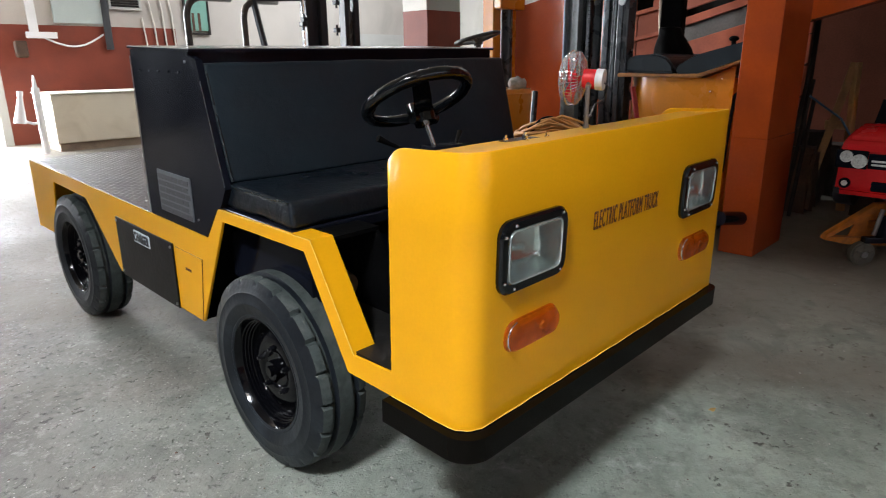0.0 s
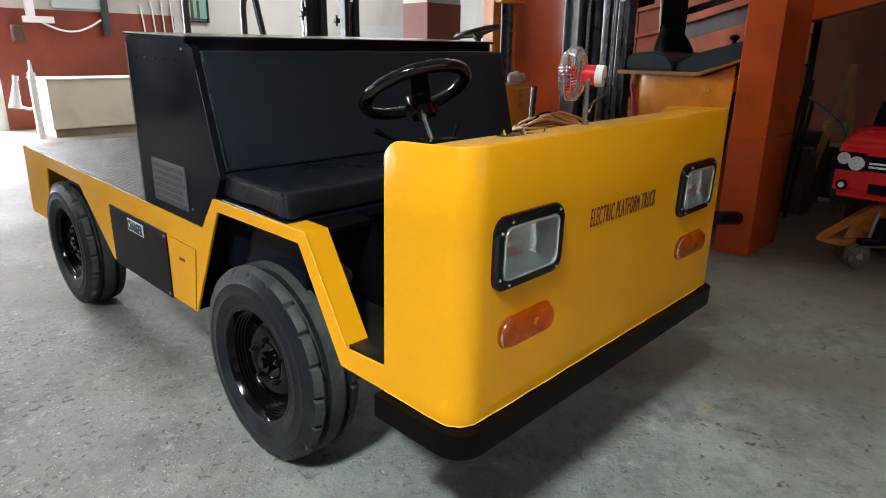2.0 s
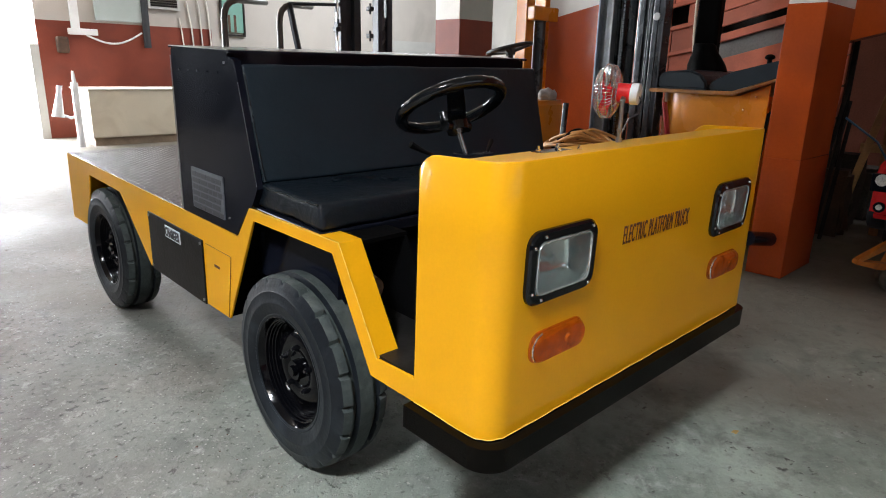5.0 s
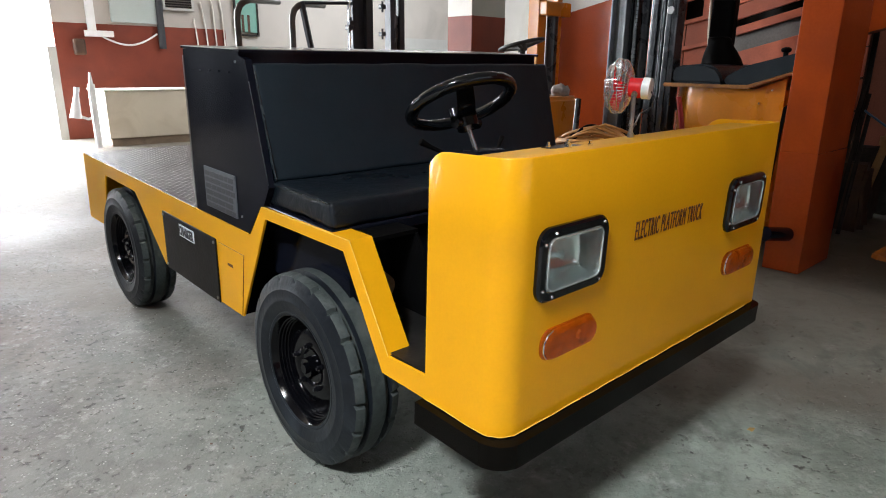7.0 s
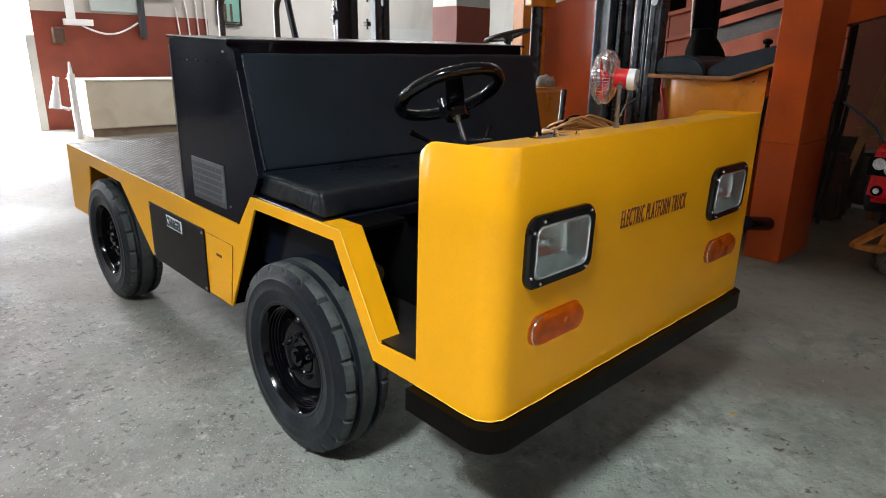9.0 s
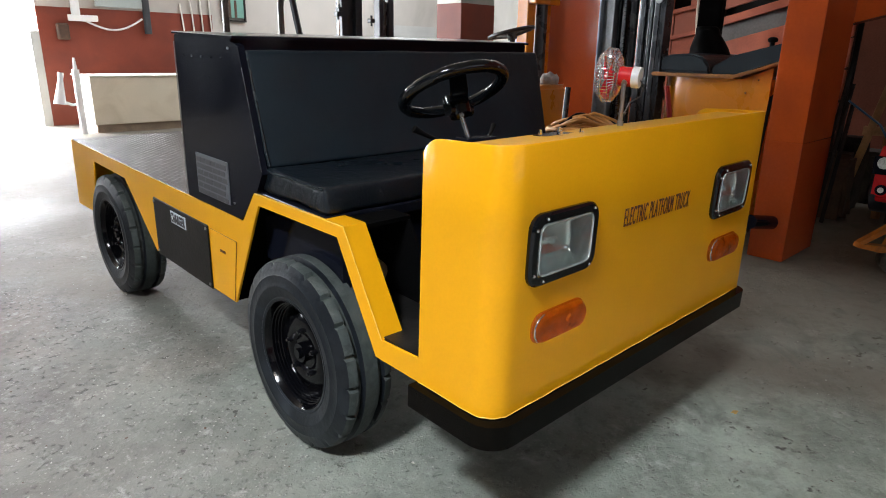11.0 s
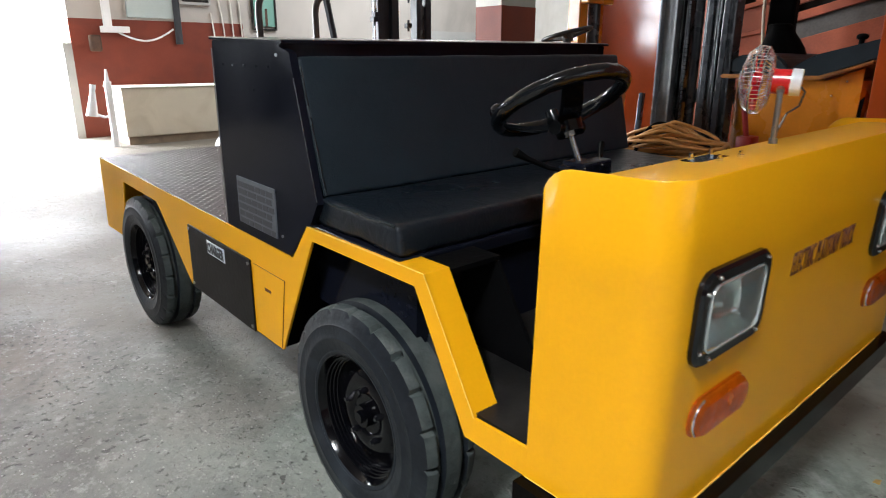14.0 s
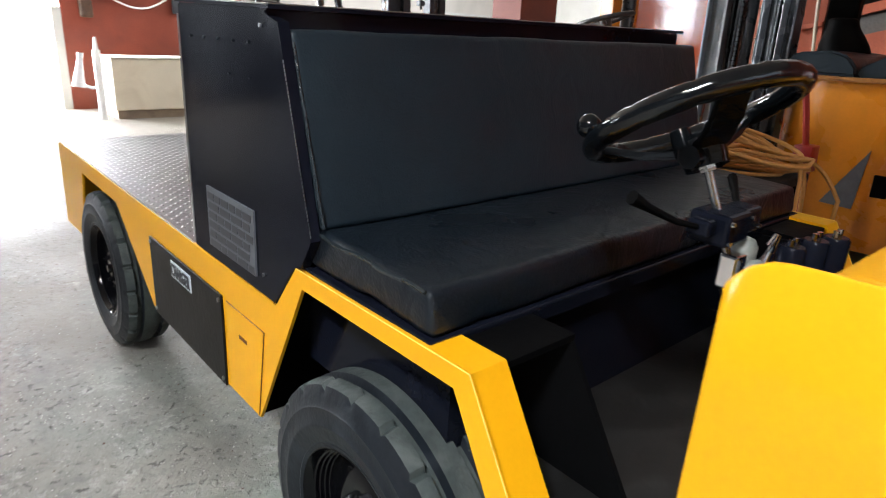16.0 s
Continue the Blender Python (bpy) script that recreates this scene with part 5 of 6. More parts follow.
yellow_forklift()
bm = bmesh.new()
bmesh.ops.create_icosphere(bm, subdivisions=3, radius=0.075)
for v in bm.verts:
    v.co.z = max(v.co.z * 0.8, -0.03) + 0.02 * noise.noise(v.co * 30)
    v.co.x += 0.02 * noise.noise(v.co * 22 + Vector((5, 1, 2)))
whole("cloth_bag", bm, GREY_CLOTH, "crumpled grey cloth bag on the forklift body", "bag", smooth=60, m=pose(3.30, 2.42, 1.016))


def far_forklift():
    f = thing("forklift", "dark forklift with black mast and bent overhead guard pipes", "forklift", pose(0, 0, 0))
    for x0, x1 in ((3.45, 3.53), (3.64, 3.735), (3.99, 4.045), (4.125, 4.205)):
        bm = bmesh.new()
        box(bm, x0, x1, 5.5, 5.62, FZ + 0.05, 2.8, bevel=0.006)
        part("mast_rail", bm, FAR_STEEL, f)
    bm = bmesh.new()
    box(bm, 3.53, 3.64, 5.56, 5.60, 0.2, 2.7)
    part("mast_plate", bm, FAR_STEEL, f)
    bm = bmesh.new()
    rod(bm, (4.085, 5.55, 0.1), (4.085, 5.55, 1.78), 0.038, 16)
    rod(bm, (4.085, 5.55, 1.78), (4.085, 5.55, 2.7), 0.022, 16)
    part("lift_cylinder", bm, MAST, f, "steel lift cylinder", smooth=40)
    bm = bmesh.new()
    rod(bm, (3.405, 5.50, 1.0), (3.405, 5.50, 1.66), 0.010, 10)
    rod(bm, (3.405, 5.50, 1.66), (3.405, 5.50, 2.6), 0.016, 10)
    part("side_rod", bm, WIRE, f, "bright steel rod beside the mast", smooth=40)
    for z in (1.15, 0.6):
        bm = bmesh.new()
        box(bm, 3.45, 4.2, 5.60, 5.68, z - 0.06, z + 0.06)
        part("cross_member", bm, FAR_STEEL, f)
    for x, z in ((3.385, 1.61), (3.405, 1.66), (3.855, 1.86), (3.85, 1.56)):
        bm = bmesh.new()
        box(bm, x - 0.03, x + 0.03, 5.45, 5.52, z - 0.025, z + 0.025, bevel=0.005)
        rod(bm, (x, 5.48, z - 0.06), (x, 5.48, z + 0.06), 0.012, 8)
        part("hose_fitting", bm, FAR_STEEL, f)
    for x in (2.066, 2.676):
        bm = bmesh.new()
        sweep(bm, [(x, 5.5, 0.7), (x, 5.5, 1.64), (x + 0.010, 5.5, 1.70), (x + 0.035, 5.5, 1.76), (x + 0.08, 5.5, 1.80), (x + 0.15, 5.52, 1.825), (x + 0.9, 6.3, 1.90)], 0.032, 14)
        part("guard_pipe", bm, mat("guard_pipe_grey", (0.06, 0.052, 0.05), 0.32, 0.2, var=0.2), f, smooth=60)
    bm = bmesh.new()
    sweep(bm, [(2.93, 5.5, 1.2), (2.85, 5.5, 1.58), (2.80, 5.5, 1.84)], 0.035, 6)
    part("guard_strut", bm, FAR_STEEL, f)
    bm = bmesh.new()
    sweep(bm, [(2.80, 5.5, 1.835), (3.46, 5.52, 1.875)], 0.018, 8)
    part("guard_bar", bm, FAR_STEEL, f)
    bm = bmesh.new()
    box(bm, 2.0, 3.3, 5.5, 6.6, 0.15, 1.0, bevel=0.05)
    part("body", bm, BLACK_MATT, f)
    for x, y in ((2.2, 5.5), (3.3, 5.5), (2.2, 6.55), (3.3, 6.55)):
        bm = bmesh.new()
        rod(bm, (x, y - 0.08, FZ + 0.25), (x, y + 0.08, FZ + 0.25), 0.25, 32)
        part("wheel", bm, RUBBER, f, smooth=40)


far_forklift()

# ---- coil of cable on a dark bench ----
bench = thing("work_bench", "low dark steel bench standing beside the truck", "bench", pose(0, 0, 0))
bm = bmesh.new()
box(bm, 1.66, 2.12, 0.90, 1.70, 0.728, 0.768, bevel=0.006)
part("top", bm, DARK, bench)
for x in (1.70, 2.08):
    for y in (0.94, 1.66):
        bm = bmesh.new()
        box(bm, x - 0.025, x + 0.025, y - 0.025, y + 0.025, FZ, 0.728)
        part("leg", bm, BLACK_MATT, bench)
bm = bmesh.new()
rr = random.Random(3)
pts = []
for k in range(13):
    long_, wide_ = 0.20 + rr.uniform(-0.06, 0.04), 0.095 + rr.uniform(-0.055, 0.05)
    ox, oy, turn = rr.uniform(-0.03, 0.03), rr.uniform(-0.03, 0.03), radians(-72 + rr.uniform(-10, 10))
    for i in range(36):
        a = i * math.tau / 36
        u, v = long_ * math.cos(a), wide_ * math.sin(a)
        pts.append((ox + u * math.cos(turn) - v * math.sin(turn), oy + u * math.sin(turn) + v * math.cos(turn), 0.776 + 0.0105 * k * (1.0 - 0.5 * abs(math.cos(a))) + 0.010 * (1 + math.sin(2 * a + k)) * min(1, k / 3)))
last = pts[-1]
pts += [(last[0] + 0.006 * i, last[1] - 0.020 * min(i, 7) + 0.004 * max(0, i - 7), last[2] - 0.0028 * i * i) for i in range(1, 13)]
sweep(bm, pts, 0.0078, 7)
coil = thing("cable_coil", "hank of orange extension cable lying on the dark bench", "cable", pose(1.91, 1.09, 0))
part("coil", bm, CABLE, coil, smooth=60)
for k in range(2):
    bm = bmesh.new()
    sweep(bm, [(0.04 + 0.05 * k + 0.012 * math.sin(i * 0.7 + k), -0.14 - 0.085 * math.sin(min(i, 6) / 6 * 1.57), 0.85 - 0.010 * k - 0.0035 * i * i) for i in range(9)], 0.0085, 7)
    part("loose_strand", bm, CABLE, coil, smooth=60)
for k, (x, y, r) in enumerate(((1.80, 1.20, 0.17), (1.86, 1.28, 0.13))):
    bm = bmesh.new()
    sweep(bm, [(x + 0.6 * r * (1 - math.cos(i / 16 * math.pi)), y - 0.12 * i / 16, 0.779 + r * 0.8 * math.sin(i / 16 * math.pi)) for i in range(17)], 0.010, 8)
    whole("rubber_hose", bm, BLACK_MATT, "black rubber hose arched over the bench", "hose", smooth=60, group="hoses on the bench")
bm = bmesh.new()
box(bm, 2.07, 2.095, 1.36, 1.385, 0.769, 1.04, bevel=0.004, m=Matrix.Translation((2.08, 1.37, 0.769)) @ pose(0, 0, 0, 0, 4, 0) @ Matrix.Translation((-2.08, -1.37, -0.769)))
whole("steel_bar", bm, MAST, "upright flat steel bar standing on the bench", "bar")

# ---- painted boards behind ----
boards = thing("board_stack", "red painted timber side boards of a truck body", "boards", pose(0, 0, 0))
for k, (z0, z1) in enumerate(((0.35, 0.60), (0.62, 0.85), (0.87, 1.09), (1.10, 1.33), (1.475, 1.545), (1.605, 1.728), (1.735, 1.95), (1.957, 2.2))):
    bm = bmesh.new()
    prism(bm, [(0.75, z0 + 0.29), (1.82, z0), (1.82, z1), (0.75, z1 + 0.29)], "x", 4.90, 4.93)
    bmesh.ops.bevel(bm, geom=list(bm.edges), offset=0.004, segments=1, affect="EDGES")
    part("board", bm, PLANK_RED, boards)
bm = bmesh.new()
prism(bm, [(0.75, 1.60), (1.82, 1.31), (1.82, 1.49), (0.75, 1.78)], "x", 4.945, 4.955)
part("grey_sheet", bm, SHEET_GREY, boards, "dusty grey sheet behind the boards")
rows_ = (0.45, 0.72, 0.95, 1.17, 1.37, 1.60, 1.80, 2.05, 2.35)
for z0, z1 in zip(rows_, rows_[1:]):
    for y0, y1 in (((1.98, 2.13), (2.30, 2.62)) if z0 == 1.60 else ((1.98, 2.27), (2.28, 2.62))):
        bm = bmesh.new()
        prism(bm, [(y0, z0 + 0.2 * (2.36 - y0)), (y1, z0 + 0.2 * (2.36 - y1)), (y1, z1 + 0.2 * (2.36 - y1) - 0.008), (y0, z1 + 0.2 * (2.36 - y0) - 0.008)], "x", 4.96, 4.985)
        part("board", bm, PLANK_RED, boards)
for z in rows_:
    bm = bmesh.new()
    prism(bm, [(1.98, z + 0.055), (2.62, z - 0.073), (2.62, z - 0.035), (1.98, z + 0.093)], "x", 4.93, 4.96)
    bmesh.ops.bevel(bm, geom=list(bm.edges), offset=0.004, segments=1, affect="EDGES")
    part("batten", bm, PLANK_RED, boards)
for y in (0.77, 1.83, 2.52):
    bm = bmesh.new()
    box(bm, 4.995, 5.06, y, y + 0.07, FZ, 2.6, bevel=0.004)
    part("post", bm, DARK_BROWN, boards)
bm = bmesh.new()
box(bm, 5.08, 5.10, 0.74, 2.62, FZ, 2.6)
part("backing", bm, DARK, boards, "dark backing behind the gaps")
bm = bmesh.new()
sweep(bm, [(4.90, 1.95, FZ), (4.90, 1.97, 0.8), (4.90, 1.995, 1.26), (4.90, 2.025, 1.55), (4.90, 2.035, 1.8), (4.90, 2.02, 2.5)], 0.014, 8)
part("conduit", bm, CREAM, boards, smooth=60)

# ---- pallet truck with a toy car on it ----
JACK_PAINT = mat("rusty_orange_paint", (0.52, 0.17, 0.014), 0.5, var=0.25, scale=14, bump=0.15, stain=(0.16, 0.06, 0.02), stain_amount=0.5, stain_scale=9)
ROLLER = mat("grey_roller", (0.125, 0.118, 0.092), 0.6, var=0.3, scale=30)
jack = thing("pallet_truck", "rusty orange hand pallet truck with grey wheels", "pallet truck", pose(3.20, -0.02, FZ, 0, 0, -4))
for y in (-0.02, -0.42):
    bm = bmesh.new()
    prism(bm, [(0.55, 0.270), (1.25, 0.335), (1.25, 0.275), (0.55, 0.215)], "y", y - 0.075, y + 0.075)
    part("fork", bm, JACK_PAINT, jack, "worn orange fork")
for y in (-0.02, -0.42):
    bm = bmesh.new()
    rod(bm, (0.95, y - 0.035, 0.10), (0.95, y + 0.035, 0.10), 0.10, 28)
    part("roller", bm, ROLLER, jack, "dirty grey wheel", smooth=40)
    bm = bmesh.new()
    prism(bm, [(0.92, 0.09), (0.98, 0.09), (1.12, 0.29), (1.02, 0.28)], "y", y + 0.040, y + 0.052)
    part("link", bm, BLACK_MATT, jack)
# triangular end frame with the pump and twin wheels
END = jack.matrix_basis.inverted() @ pose(3.536, 0.147, 0, 0, 0, -46)


def end_part(name, bm, material, label="", smooth=None, parent=None):
    bm.transform(END)
    return part(name, bm, material, parent or jack, label, smooth=smooth) if smooth else part(name, bm, material, parent or jack, label)


bm = bmesh.new()
prism(bm, [(0.0, 0.098), (0.008, 0.128), (0.05, 0.118), (0.75, 0.075), (0.75, 0.035), (0.13, 0.070)], "y", -0.030, 0.030)
bmesh.ops.bevel(bm, geom=list(bm.edges), offset=0.004, segments=2, affect="EDGES")
end_part("lower_rail", bm, JACK_PAINT)
bm = bmesh.new()
prism(bm, [(0.010, 0.129), (0.30, 0.325), (0.75, 0.345), (0.75, 0.300), (0.32, 0.290), (0.045, 0.119)], "y", -0.024, 0.030)
bmesh.ops.bevel(bm, geom=list(bm.edges), offset=0.004, segments=2, affect="EDGES")
end_part("sloping_rail", bm, JACK_PAINT)
bm = bmesh.new()
prism(bm, [(0.17, 0.090), (0.21, 0.215), (0.32, 0.286), (0.75, 0.298), (0.75, 0.078)], "y", 0.020, 0.028)
end_part("web_plate", bm, JACK_PAINT)
bm = bmesh.new()
lathe(bm, [(0.10, 0.001), (0.10, 0.050), (0.17, 0.048), (0.20, 0.036), (0.25, 0.032), (0.255, 0.001)], 20, "z", False)
for v in bm.verts:
    v.co += Vector((0.36, -0.045, 0))
box(bm, 0.22, 0.60, -0.085, -0.032, 0.085, 0.125, bevel=0.008)
pump = end_part("pump", bm, BLACK, "oily black hydraulic pump", smooth=40)
bm = bmesh.new()
rod(bm, (0.292, -0.045, 0.13), (0.322, -0.045, 0.295), 0.013, 12)
end_part("piston", bm, STEEL, parent=pump)
for x, y in ((0.226, -0.055), (0.262, 0.055)):
    bm = bmesh.new()
    rod(bm, (x, y - 0.028, FZ + 0.076), (x, y + 0.028, FZ + 0.076), 0.076, 28)
    bmesh.ops.bevel(bm, geom=[e for e in bm.edges if abs(e.verts[0].co.y - e.verts[1].co.y) < 1e-5], offset=0.010, segments=2, affect="EDGES")
    w = end_part("steer_wheel", bm, ROLLER, "dirty grey wheel", smooth=40)
    for k in range(5):
        a = k * math.tau / 5 + 0.3
        bm = bmesh.new()
        rod(bm, (x + 0.018 * math.cos(a), y - 0.029, FZ + 0.076 + 0.018 * math.sin(a)), (x + 0.056 * math.cos(a), y - 0.029, FZ + 0.076 + 0.056 * math.sin(a)), 0.007, 8)
        end_part("rib", bm, ROLLER, parent=w)
    bm = bmesh.new()
    rod(bm, (x, y - 0.042, FZ + 0.076), (x, y - 0.028, FZ + 0.076), 0.020, 16)
    end_part("hub", bm, STEEL, parent=w)
bm = bmesh.new()
rod(bm, (0.244, -0.03, FZ + 0.076), (0.244, 0.03, FZ + 0.076), 0.014, 12)
box(bm, 0.232, 0.256, -0.012, 0.012, FZ + 0.07, 0.075)
end_part("axle", bm, BLACK_MATT)
bm = bmesh.new()
box(bm, 1.22, 1.42, -0.48, 0.04, 0.12, 0.42, bevel=0.02)
rod(bm, (1.36, -0.22, 0.3), (1.5, -0.22, 1.15), 0.02, 12)
part("pump_head", bm, JACK_PAINT, jack)
bm = bmesh.new()
rod(bm, (1.36, -0.30, 0.10), (1.36, -0.14, 0.10), 0.10, 24)
part("roller", bm, RUBBER, jack, smooth=40)
bm = bmesh.new()
box(bm, 0.62, 0.76, -0.36, -0.08, 0.19, 0.27, bevel=0.01)
part("cross_bar", bm, BLACK_MATT, jack)


FROSTED = mat("frosted_lamp_plastic", (0.66, 0.68, 0.66), 0.3, var=0.35, scale=90, coat=0.3)


def toy_car():
    f = thing("toy_car", "glossy red ride-on toy car resting on the pallet truck", "toy car", pose(3.55, 0.02, 0.30, 0, 0, -4))
    bm = bmesh.new()
    prism(bm, [(0.0, 0.12), (0.02, 0.09), (0.95, 0.09), (1.02, 0.2), (1.02, 0.40), (0.80, 0.42), (0.42, 0.50), (0.26, 0.50), (0.06, 0.44), (0.0, 0.37)], "y", -0.56, 0.12)
    bmesh.ops.bevel(bm, geom=list(bm.edges), offset=0.035, segments=4, affect="EDGES")
    body = part("body", bm, REDPL, f, "glossy red plastic body", smooth=40)
    for y in (0.06, -0.50):
        bm = bmesh.new()
        lathe(bm, [(-0.012, 0.001), (-0.012, 0.035), (0.004, 0.038), (0.004, 0.001)], 20, "x", False)
        for v in bm.verts:
            v.co += Vector((0.0, y + (0.012 if y > 0 else -0.012), 0.326))
        lathe(bm, [(-0.012, 0.001), (-0.012, 0.042), (0.004, 0.045), (0.004, 0.001)], 20, "x", False)
        for v in bm.verts:
            if abs(v.co.y) < 0.046 and abs(v.co.z) < 0.046:
                v.co += Vector((0.0, y - (0.058 if y > 0 else -0.058), 0.302))
        part("headlight", bm, FROSTED, body, "twin round headlight", smooth=40)
        bm = bmesh.new()
        box(bm, -0.008, 0.02, y - 0.10, y + 0.07, 0.255, 0.365, bevel=0.008)
        part("headlight_surround", bm, BLACK, body)
        bm = bmesh.new()
        rod(bm, (-0.012, y, 0.165), (0.02, y, 0.165), 0.032, 18)
        fog = part("fog_lamp", bm, BLACK, body, smooth=40)
        bm = bmesh.new()
        rod(bm, (-0.016, y, 0.165), (-0.010, y, 0.165), 0.017, 14)
        part("fog_lens", bm, FROSTED, fog, smooth=40)
    bm = bmesh.new()
    box(bm, -0.0075, 0.02, -0.398, -0.042, 0.262, 0.352, bevel=0.006)
    grille = part("grille", bm, BLACK, body)
    bm = bmesh.new()
    box(bm, -0.016, -0.009, -0.34, -0.065, 0.283, 0.294)
    box(bm, -0.016, -0.009, -0.34, -0.065, 0.305, 0.316)
    part("chrome_bar", bm, FROSTED, grille, "pale double bar")
    bm = bmesh.new()
    box(bm, -0.012, 0.02, -0.36, -0.08, 0.13, 0.19, bevel=0.008)
    part("air_intake", bm, BLACK, body)
    bm = bmesh.new()
    prism(bm, [(0.40, 0.50), (0.50, 0.64), (0.53, 0.64), (0.44, 0.49)], "y", -0.50, 0.06)
    part("windscreen_frame", bm, BLACK, f)
    for x in (0.2, 0.8):
        for y in (-0.53, 0.09):
            bm = bmesh.new()
            rod(bm, (x, y - 0.05, 0.12), (x, y + 0.05, 0.12), 0.125, 28)
            part("wheel", bm, RUBBER, f, smooth=40)


toy_car()

# ---- dark store ----
store = random.Random(21)
for k in range(16):
    bm = bmesh.new()
    w, d, h = store.uniform(0.15, 0.4), store.uniform(0.15, 0.4), store.uniform(0.2, 0.75)
    bmesh.ops.create_cube(bm, size=1)
    bmesh.ops.bevel(bm, geom=list(bm.edges), offset=0.08, segments=2, affect="EDGES")
    bmesh.ops.subdivide_edges(bm, edges=list(bm.edges), cuts=2, use_grid_fill=True)
    for v in bm.verts:
        v.co += Vector((noise.noise(v.co * 3 + Vector((k, 0, 0))), noise.noise(v.co * 3 + Vector((0, k, 0))), 0)) * 0.12
        v.co.z += 0.5
    low = min(v.co.z for v in bm.verts)
    for v in bm.verts:
        v.co = Vector((v.co.x * w, v.co.y * d, (v.co.z - low) * h))
    whole("scrap_sack", bm, SACK if k % 3 else DARK_BROWN, "dark dusty sack of scrap in the store", "sack", smooth=50, group="sacks in the store", m=pose(5.0 + (k % 4) * 0.5, 0.75 - (k // 4) * 0.55, FZ))
frame_ = thing("trestle", "raw timber trestle leaning in the dark store", "trestle", pose(0, 0, 0))
for a, b in (((5.25, 0.72, FZ), (5.3, 0.50, 1.16)), ((5.25, 0.42, FZ), (5.3, 0.48, 1.16))):
    bm = bmesh.new()
    d = Vector(b) - Vector(a)
    box(bm, -0.02, 0.02, -0.03, 0.03, 0, d.length, bevel=0.003, m=Matrix.Translation(a) @ d.to_track_quat("Z", "Y").to_matrix().to_4x4())
    part("leg", bm, WOOD, frame_)
bm = bmesh.new()
box(bm, 5.26, 5.30, 0.43, 0.64, 0.62, 0.69)
part("rail", bm, WOOD, frame_)
bm = bmesh.new()
sweep(bm, [(4.550, 0.604, 0.925), (4.600, 0.381, 0.761), (4.75, -0.10, FZ + 0.01)], 0.008, 8)
whole("blue_pipe", bm, BLUE, "thin bent blue plastic pipe leaning among scrap", "pipe", smooth=60)
for k in range(3):
    bm = bmesh.new()
    a = Vector((4.55 + 0.1 * k, 0.74 - 0.03 * k, FZ))
    d = Vector((0.08, -0.10 + 0.03 * k, 1.25 - 0.15 * k))
    sweep(bm, [a, a + d], 0.016, 8)
    whole("steel_rod", bm, DARK, "rusty steel rod leaning in the store", "rod", smooth=60, group="rods in the store")
bm = bmesh.new()
rod(bm, (3.36, 0.60, 0.19), (3.04, 0.62, 0.245), 0.045, 24)
whole("pipe_stub", bm, BLACK, "short black pipe stub fixed to the pillar", "pipe", smooth=40)

# ---- far wall ----
tank = thing("water_tank", "long cream concrete water trough at the far wall", "trough", pose(0, 0, 0))
bm = bmesh.new()
box(bm, 1.97, 4.3, 10.0, 10.9, 0.06, 0.785, bevel=0.015)
part("trough", bm, CREAM, tank)
bm = bmesh.new()
box(bm, 2.0, 4.3, 10.03, 10.9, FZ, 0.06)
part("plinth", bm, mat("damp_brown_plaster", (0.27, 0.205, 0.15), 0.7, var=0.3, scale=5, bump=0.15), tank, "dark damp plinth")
bm = bmesh.new()
box(bm, 1.95, 4.32, 9.98, 10.92, 0.785, 0.80, bevel=0.004)
part("rim", bm, WALL_WHITE, tank)
stand = thing("standpipe", "white painted standpipe with taps beside the trough", "standpipe", pose(1.80, 10.0, FZ))
bm = bmesh.new()
rod(bm, (0, 0, 0), (0, 0, 0.95), 0.05, 16)
rod(bm, (0, 0, 0.95), (0, 0, 1.12), 0.03, 12, 0.015)
part("pipe", bm, WHITEPL, stand, smooth=40)
bm = bmesh.new()
rod(bm, (-0.27, 0, 0.46), (-0.21, 0, 0.84), 0.085, 12, 0.03)
rod(bm, (-0.21, 0, 0.84), (-0.20, 0, 0.91), 0.04, 12)
sweep(bm, [(-0.24, 0, 0.50), (-0.10, 0, 0.44), (0.0, 0, 0.46)], 0.02, 8)
part("tap_body", bm, WHITEPL, stand, smooth=40)
bm = bmesh.new()
box(bm, 2.62, 3.38, 11.44, 11.498, 1.87, 2.60, bevel=0.004)
whole("wall_panel", bm, WALL_GREEN, "pale grey panel fixed to the far wall", "panel")
bm = bmesh.new()
rod(bm, (3.43, 11.44, 1.45), (3.43, 11.44, 3.6), 0.06, 14)
whole("drain_pipe", bm, WALL_DARK, "dark grey drain pipe on the far wall", "pipe", smooth=40)
vent = thing("vent", "grey louvred vent in the far wall", "vent", pose(0, 0, 0))
bm = bmesh.new()
for a in ((3.50, 4.06, 2.12, 2.16), (3.50, 4.06, 2.46, 2.50), (3.50, 3.54, 2.16, 2.46), (4.02, 4.06, 2.16, 2.46)):
    box(bm, a[0], a[1], 11.43, 11.497, a[2], a[3])
part("frame", bm, WALL_GREY, vent)
for k in range(7):
    bm = bmesh.new()
    box(bm, 3.54, 4.02, 11.45, 11.49, 2.17 + k * 0.042, 2.195 + k * 0.042)
    part("slat", bm, DARK, vent)
board = thing("notice_board", "teal notice board with a dark frame on the far wall", "notice board", pose(0, 0, 0))
bm = bmesh.new()
box(bm, 4.86, 5.30, 11.46, 11.49, 1.80, 2.60)
part("panel", bm, TEAL, board)
for x in (4.84, 5.30):
    bm = bmesh.new()
    box(bm, x, x + 0.03, 11.44, 11.494, 1.76, 2.62)
    part("frame_side", bm, DARK, board)
bm = bmesh.new()
box(bm, 4.84, 5.33, 11.44, 11.494, 1.73, 1.76)
part("frame_bottom", bm, DARK, board)
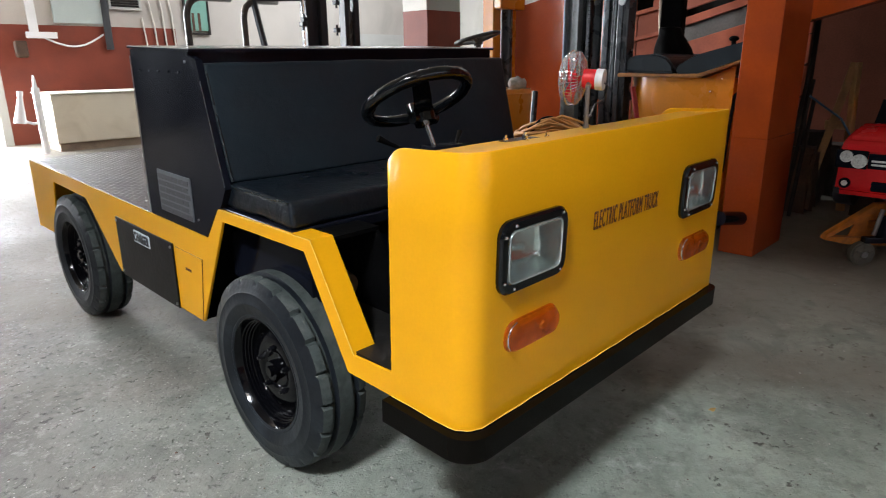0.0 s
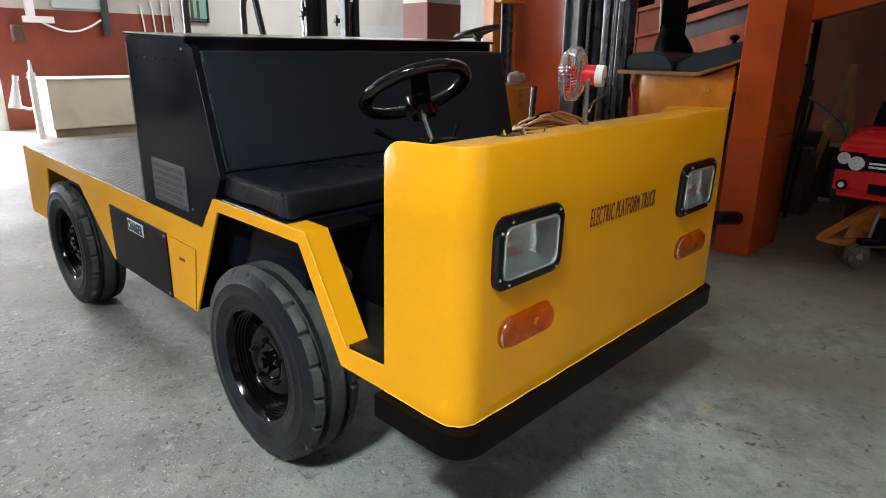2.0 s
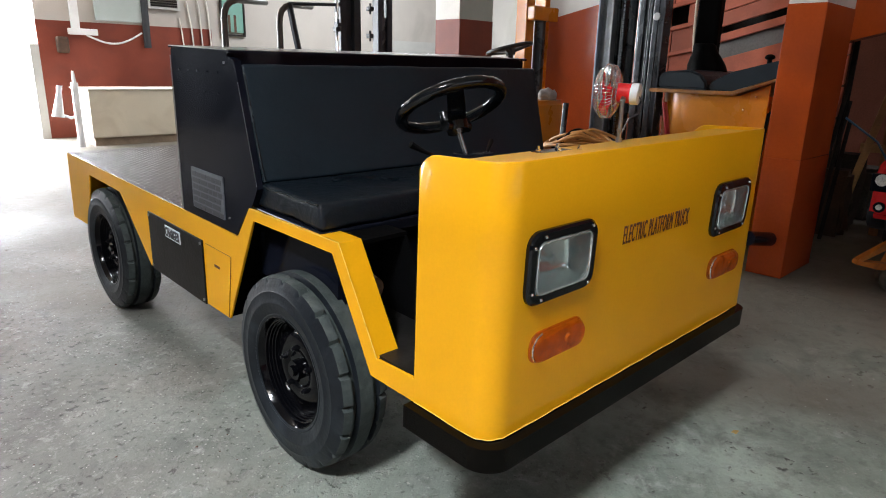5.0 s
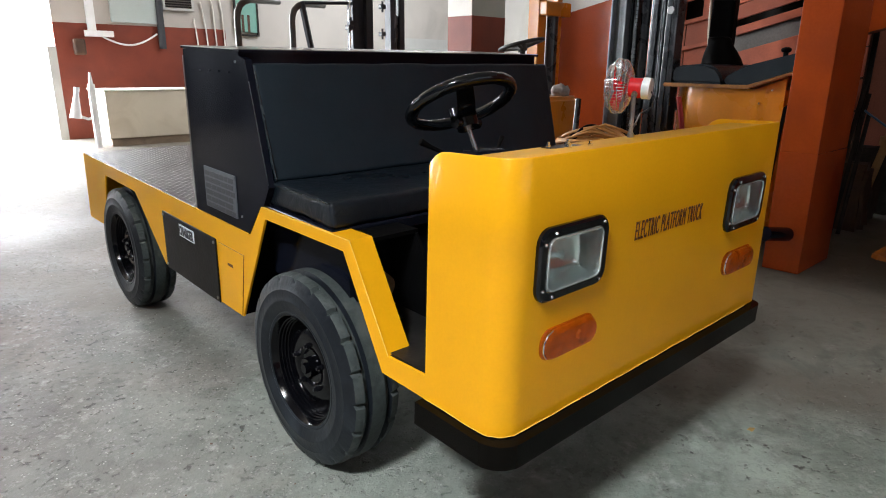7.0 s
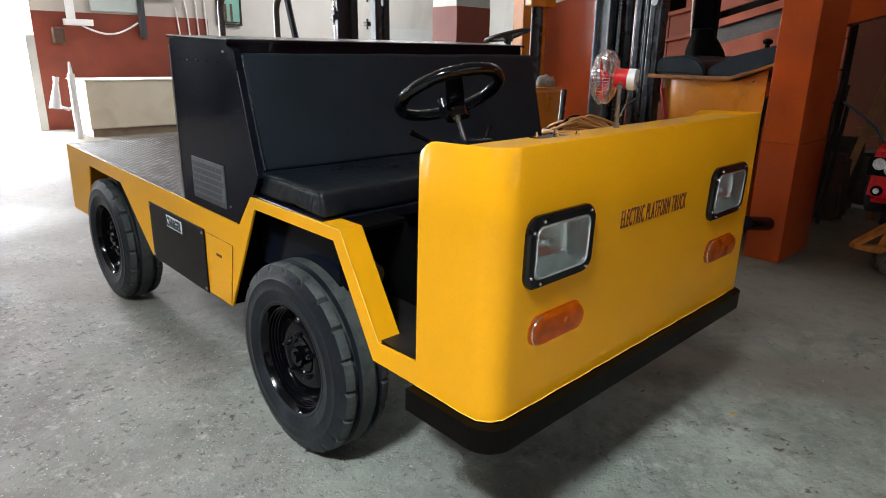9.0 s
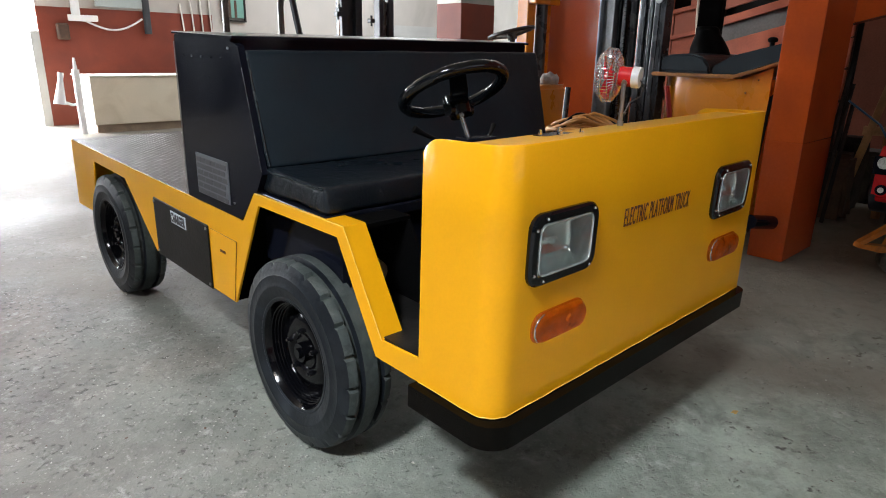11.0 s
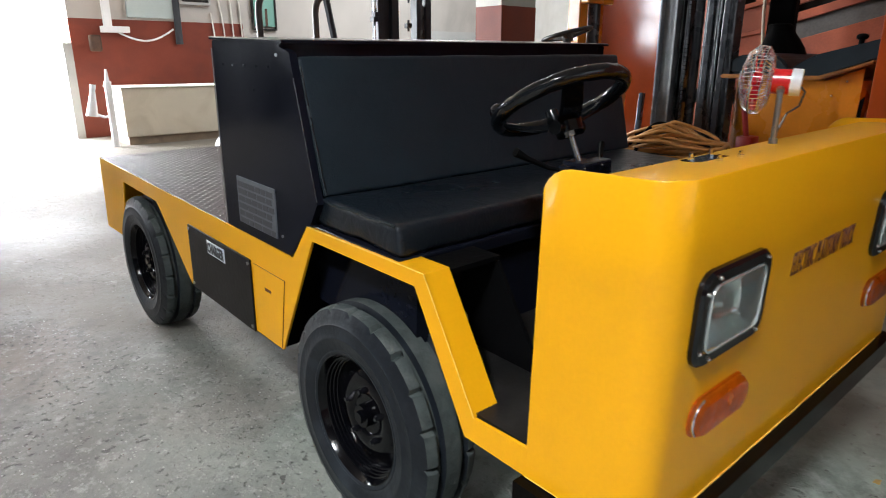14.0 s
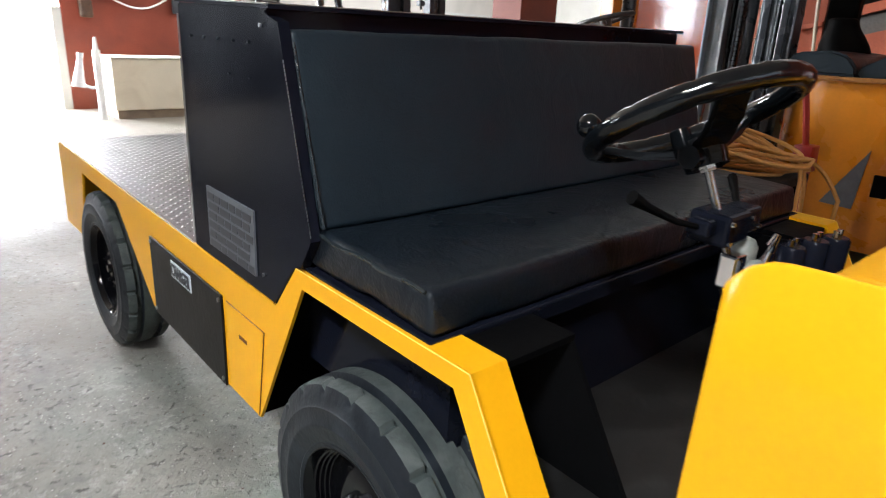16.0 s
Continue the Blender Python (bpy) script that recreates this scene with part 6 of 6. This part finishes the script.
for x, z0, z1 in ((4.98, 1.80, 2.12), (5.10, 1.80, 2.12)):
    bm = bmesh.new()
    box(bm, x, x + 0.05, 11.455, 11.459, z0, z1)
    part("paper_strip", bm, DARK_BROWN, board)
for k, (x, z0, z1) in enumerate(((4.10, 1.35, 2.0), (4.28, 1.45, 2.3), (4.45, 1.5, 2.8), (4.62, 1.4, 2.9))):
    bm = bmesh.new()
    sweep(bm, [(x, 11.47, z0), (x - 0.02, 11.47, (z0 + z1) / 2), (x - 0.05 - 0.03 * k, 11.47, z1)], 0.014, 8)
    whole("conduit", bm, WALL_WHITE, "thin pale conduit on the far wall", "conduit", smooth=60, group="conduits on the far wall")
bm = bmesh.new()
sweep(bm, [(2.45 + 0.9 * i / 14, 11.44, 1.62 - 0.16 * math.sin(math.pi * i / 14) + 0.08 * i / 14) for i in range(15)], 0.016, 8)
whole("wall_cable", bm, WHITEPL, "pale cable sagging along the far wall", "cable", smooth=60)
bm = bmesh.new()
box(bm, 2.18, 2.62, 11.40, 11.497, 1.62, 1.72, bevel=0.008)
box(bm, 2.24, 2.36, 11.42, 11.497, 1.72, 2.5)
whole("switch_box", bm, WHITEPL, "white switch box and trunking on the far wall", "switch box")
bm = bmesh.new()
box(bm, 1.98, 2.16, 11.38, 11.495, 1.32, 1.58, bevel=0.03)
whole("wall_motor", bm, DARK_BROWN, "dark motor box on the far red wall", "motor")

# ---- vehicle parked by the gate ----
tow = thing("tow_tractor", "tow tractor painted pale cream for the gate's glare, with dark wheels, parked near the gate", "tractor", pose(-1.03, 5.3, FZ))
bm = bmesh.new()
prism(bm, [(0.0, 0.50), (1.35, 0.50), (1.35, 0.78), (1.0, 0.85), (0.45, 0.86), (0.0, 0.82)], "x", -0.30, 0.68)
bmesh.ops.bevel(bm, geom=list(bm.edges), offset=0.03, segments=3, affect="EDGES")
# Body colour paled to imitate the glare from the gate.
part("body", bm, mat("glare_washed_paint", (0.72, 0.55, 0.44), 0.5, var=0.12, scale=4), tow, smooth=40)
bm = bmesh.new()
box(bm, -0.28, 0.64, 0.10, 1.2, 0.38, 0.50, bevel=0.02)
part("chassis", bm, BLACK_MATT, tow)
for x in (-0.26, 0.46):
    for y in (0.20, 1.15):
        bm = bmesh.new()
        rod(bm, (x - 0.07, y, 0.22), (x + 0.07, y, 0.22), 0.22, 28)
        part("wheel", bm, RUBBER, tow, smooth=40)

# ---- grit on the floor ----
verts, faces = [], []
gr = random.Random(8)
for k in range(5200):
    x, y = gr.uniform(-2.2, 3.2), gr.uniform(-1.2, 8.0)
    if x > 0.35 and y > 0.0 or gr.random() > (1.0 if x < 0.2 else 0.35):
        continue
    s = gr.uniform(0.0016, 0.0046) * (1.9 if gr.random() < 0.05 else 1)
    b = len(verts)
    for dx, dy, dz in ((-1, -0.4, 0), (0.2, -1, 0), (1, 0.3, 0), (-0.3, 1, 0), (gr.uniform(-0.3, 0.3), gr.uniform(-0.3, 0.3), 0.8)):
        verts.append((x + dx * s * gr.uniform(0.6, 1.2), y + dy * s * gr.uniform(0.6, 1.2), FZ - 0.0003 + dz * s))
    faces += [(b, b + 1, b + 4), (b + 1, b + 2, b + 4), (b + 2, b + 3, b + 4), (b + 3, b, b + 4)]
me = bpy.data.meshes.new("floor_grit")
me.from_pydata(verts, [], faces)
me.materials.append(GRIT)
tagged(new("floor_grit", me), "pale grit and small stones scattered on the concrete", "grit", kind="stuff")

bm = bmesh.new()
ring = [bm.verts.new((0.015 * (1 + 0.35 * math.sin(3 * a + 1)) * math.cos(a), 0.010 * (1 + 0.3 * math.sin(2 * a)) * math.sin(a), 0)) for a in (k * math.tau / 28 for k in range(28))]
up = bmesh.ops.extrude_face_region(bm, geom=[bm.faces.new(ring)])
for v in up["geom"]:
    if isinstance(v, bmesh.types.BMVert):
        v.co.z += 0.0015
whole("paint_spot", bm, mat("dusty_yellow_paint", (0.42, 0.24, 0.05), 0.6, var=0.3, scale=40), "small splash of yellow paint on the concrete", "paint splash", m=pose(1.291, -0.071, FZ - 0.0003, 0, 0, -20))
verts, faces = [], []
for k in range(2200):
    x, y = gr.uniform(-2.4, 2.6), gr.uniform(-1.2, 6.0)
    if x > 0.35 and y > 0.0 or gr.random() > (1.0 if x < 0.1 else 0.25):
        continue
    s = gr.uniform(0.0015, 0.005) * (1.7 if gr.random() < 0.06 else 1)
    b = len(verts)
    for dx, dy, dz in ((-1, -0.4, 0), (0.2, -1, 0), (1, 0.3, 0), (-0.3, 1, 0), (gr.uniform(-0.3, 0.3), gr.uniform(-0.3, 0.3), 0.5)):
        verts.append((x + dx * s * gr.uniform(0.6, 1.3), y + dy * s * gr.uniform(0.6, 1.3), FZ - 0.0003 + dz * s))
    faces += [(b, b + 1, b + 4), (b + 1, b + 2, b + 4), (b + 2, b + 3, b + 4), (b + 3, b, b + 4)]
me = bpy.data.meshes.new("floor_dirt")
me.from_pydata(verts, [], faces)
me.materials.append(DARK_BROWN)
tagged(new("floor_dirt", me), "dark crumbs of dirt scattered on the concrete", "dirt", kind="stuff")
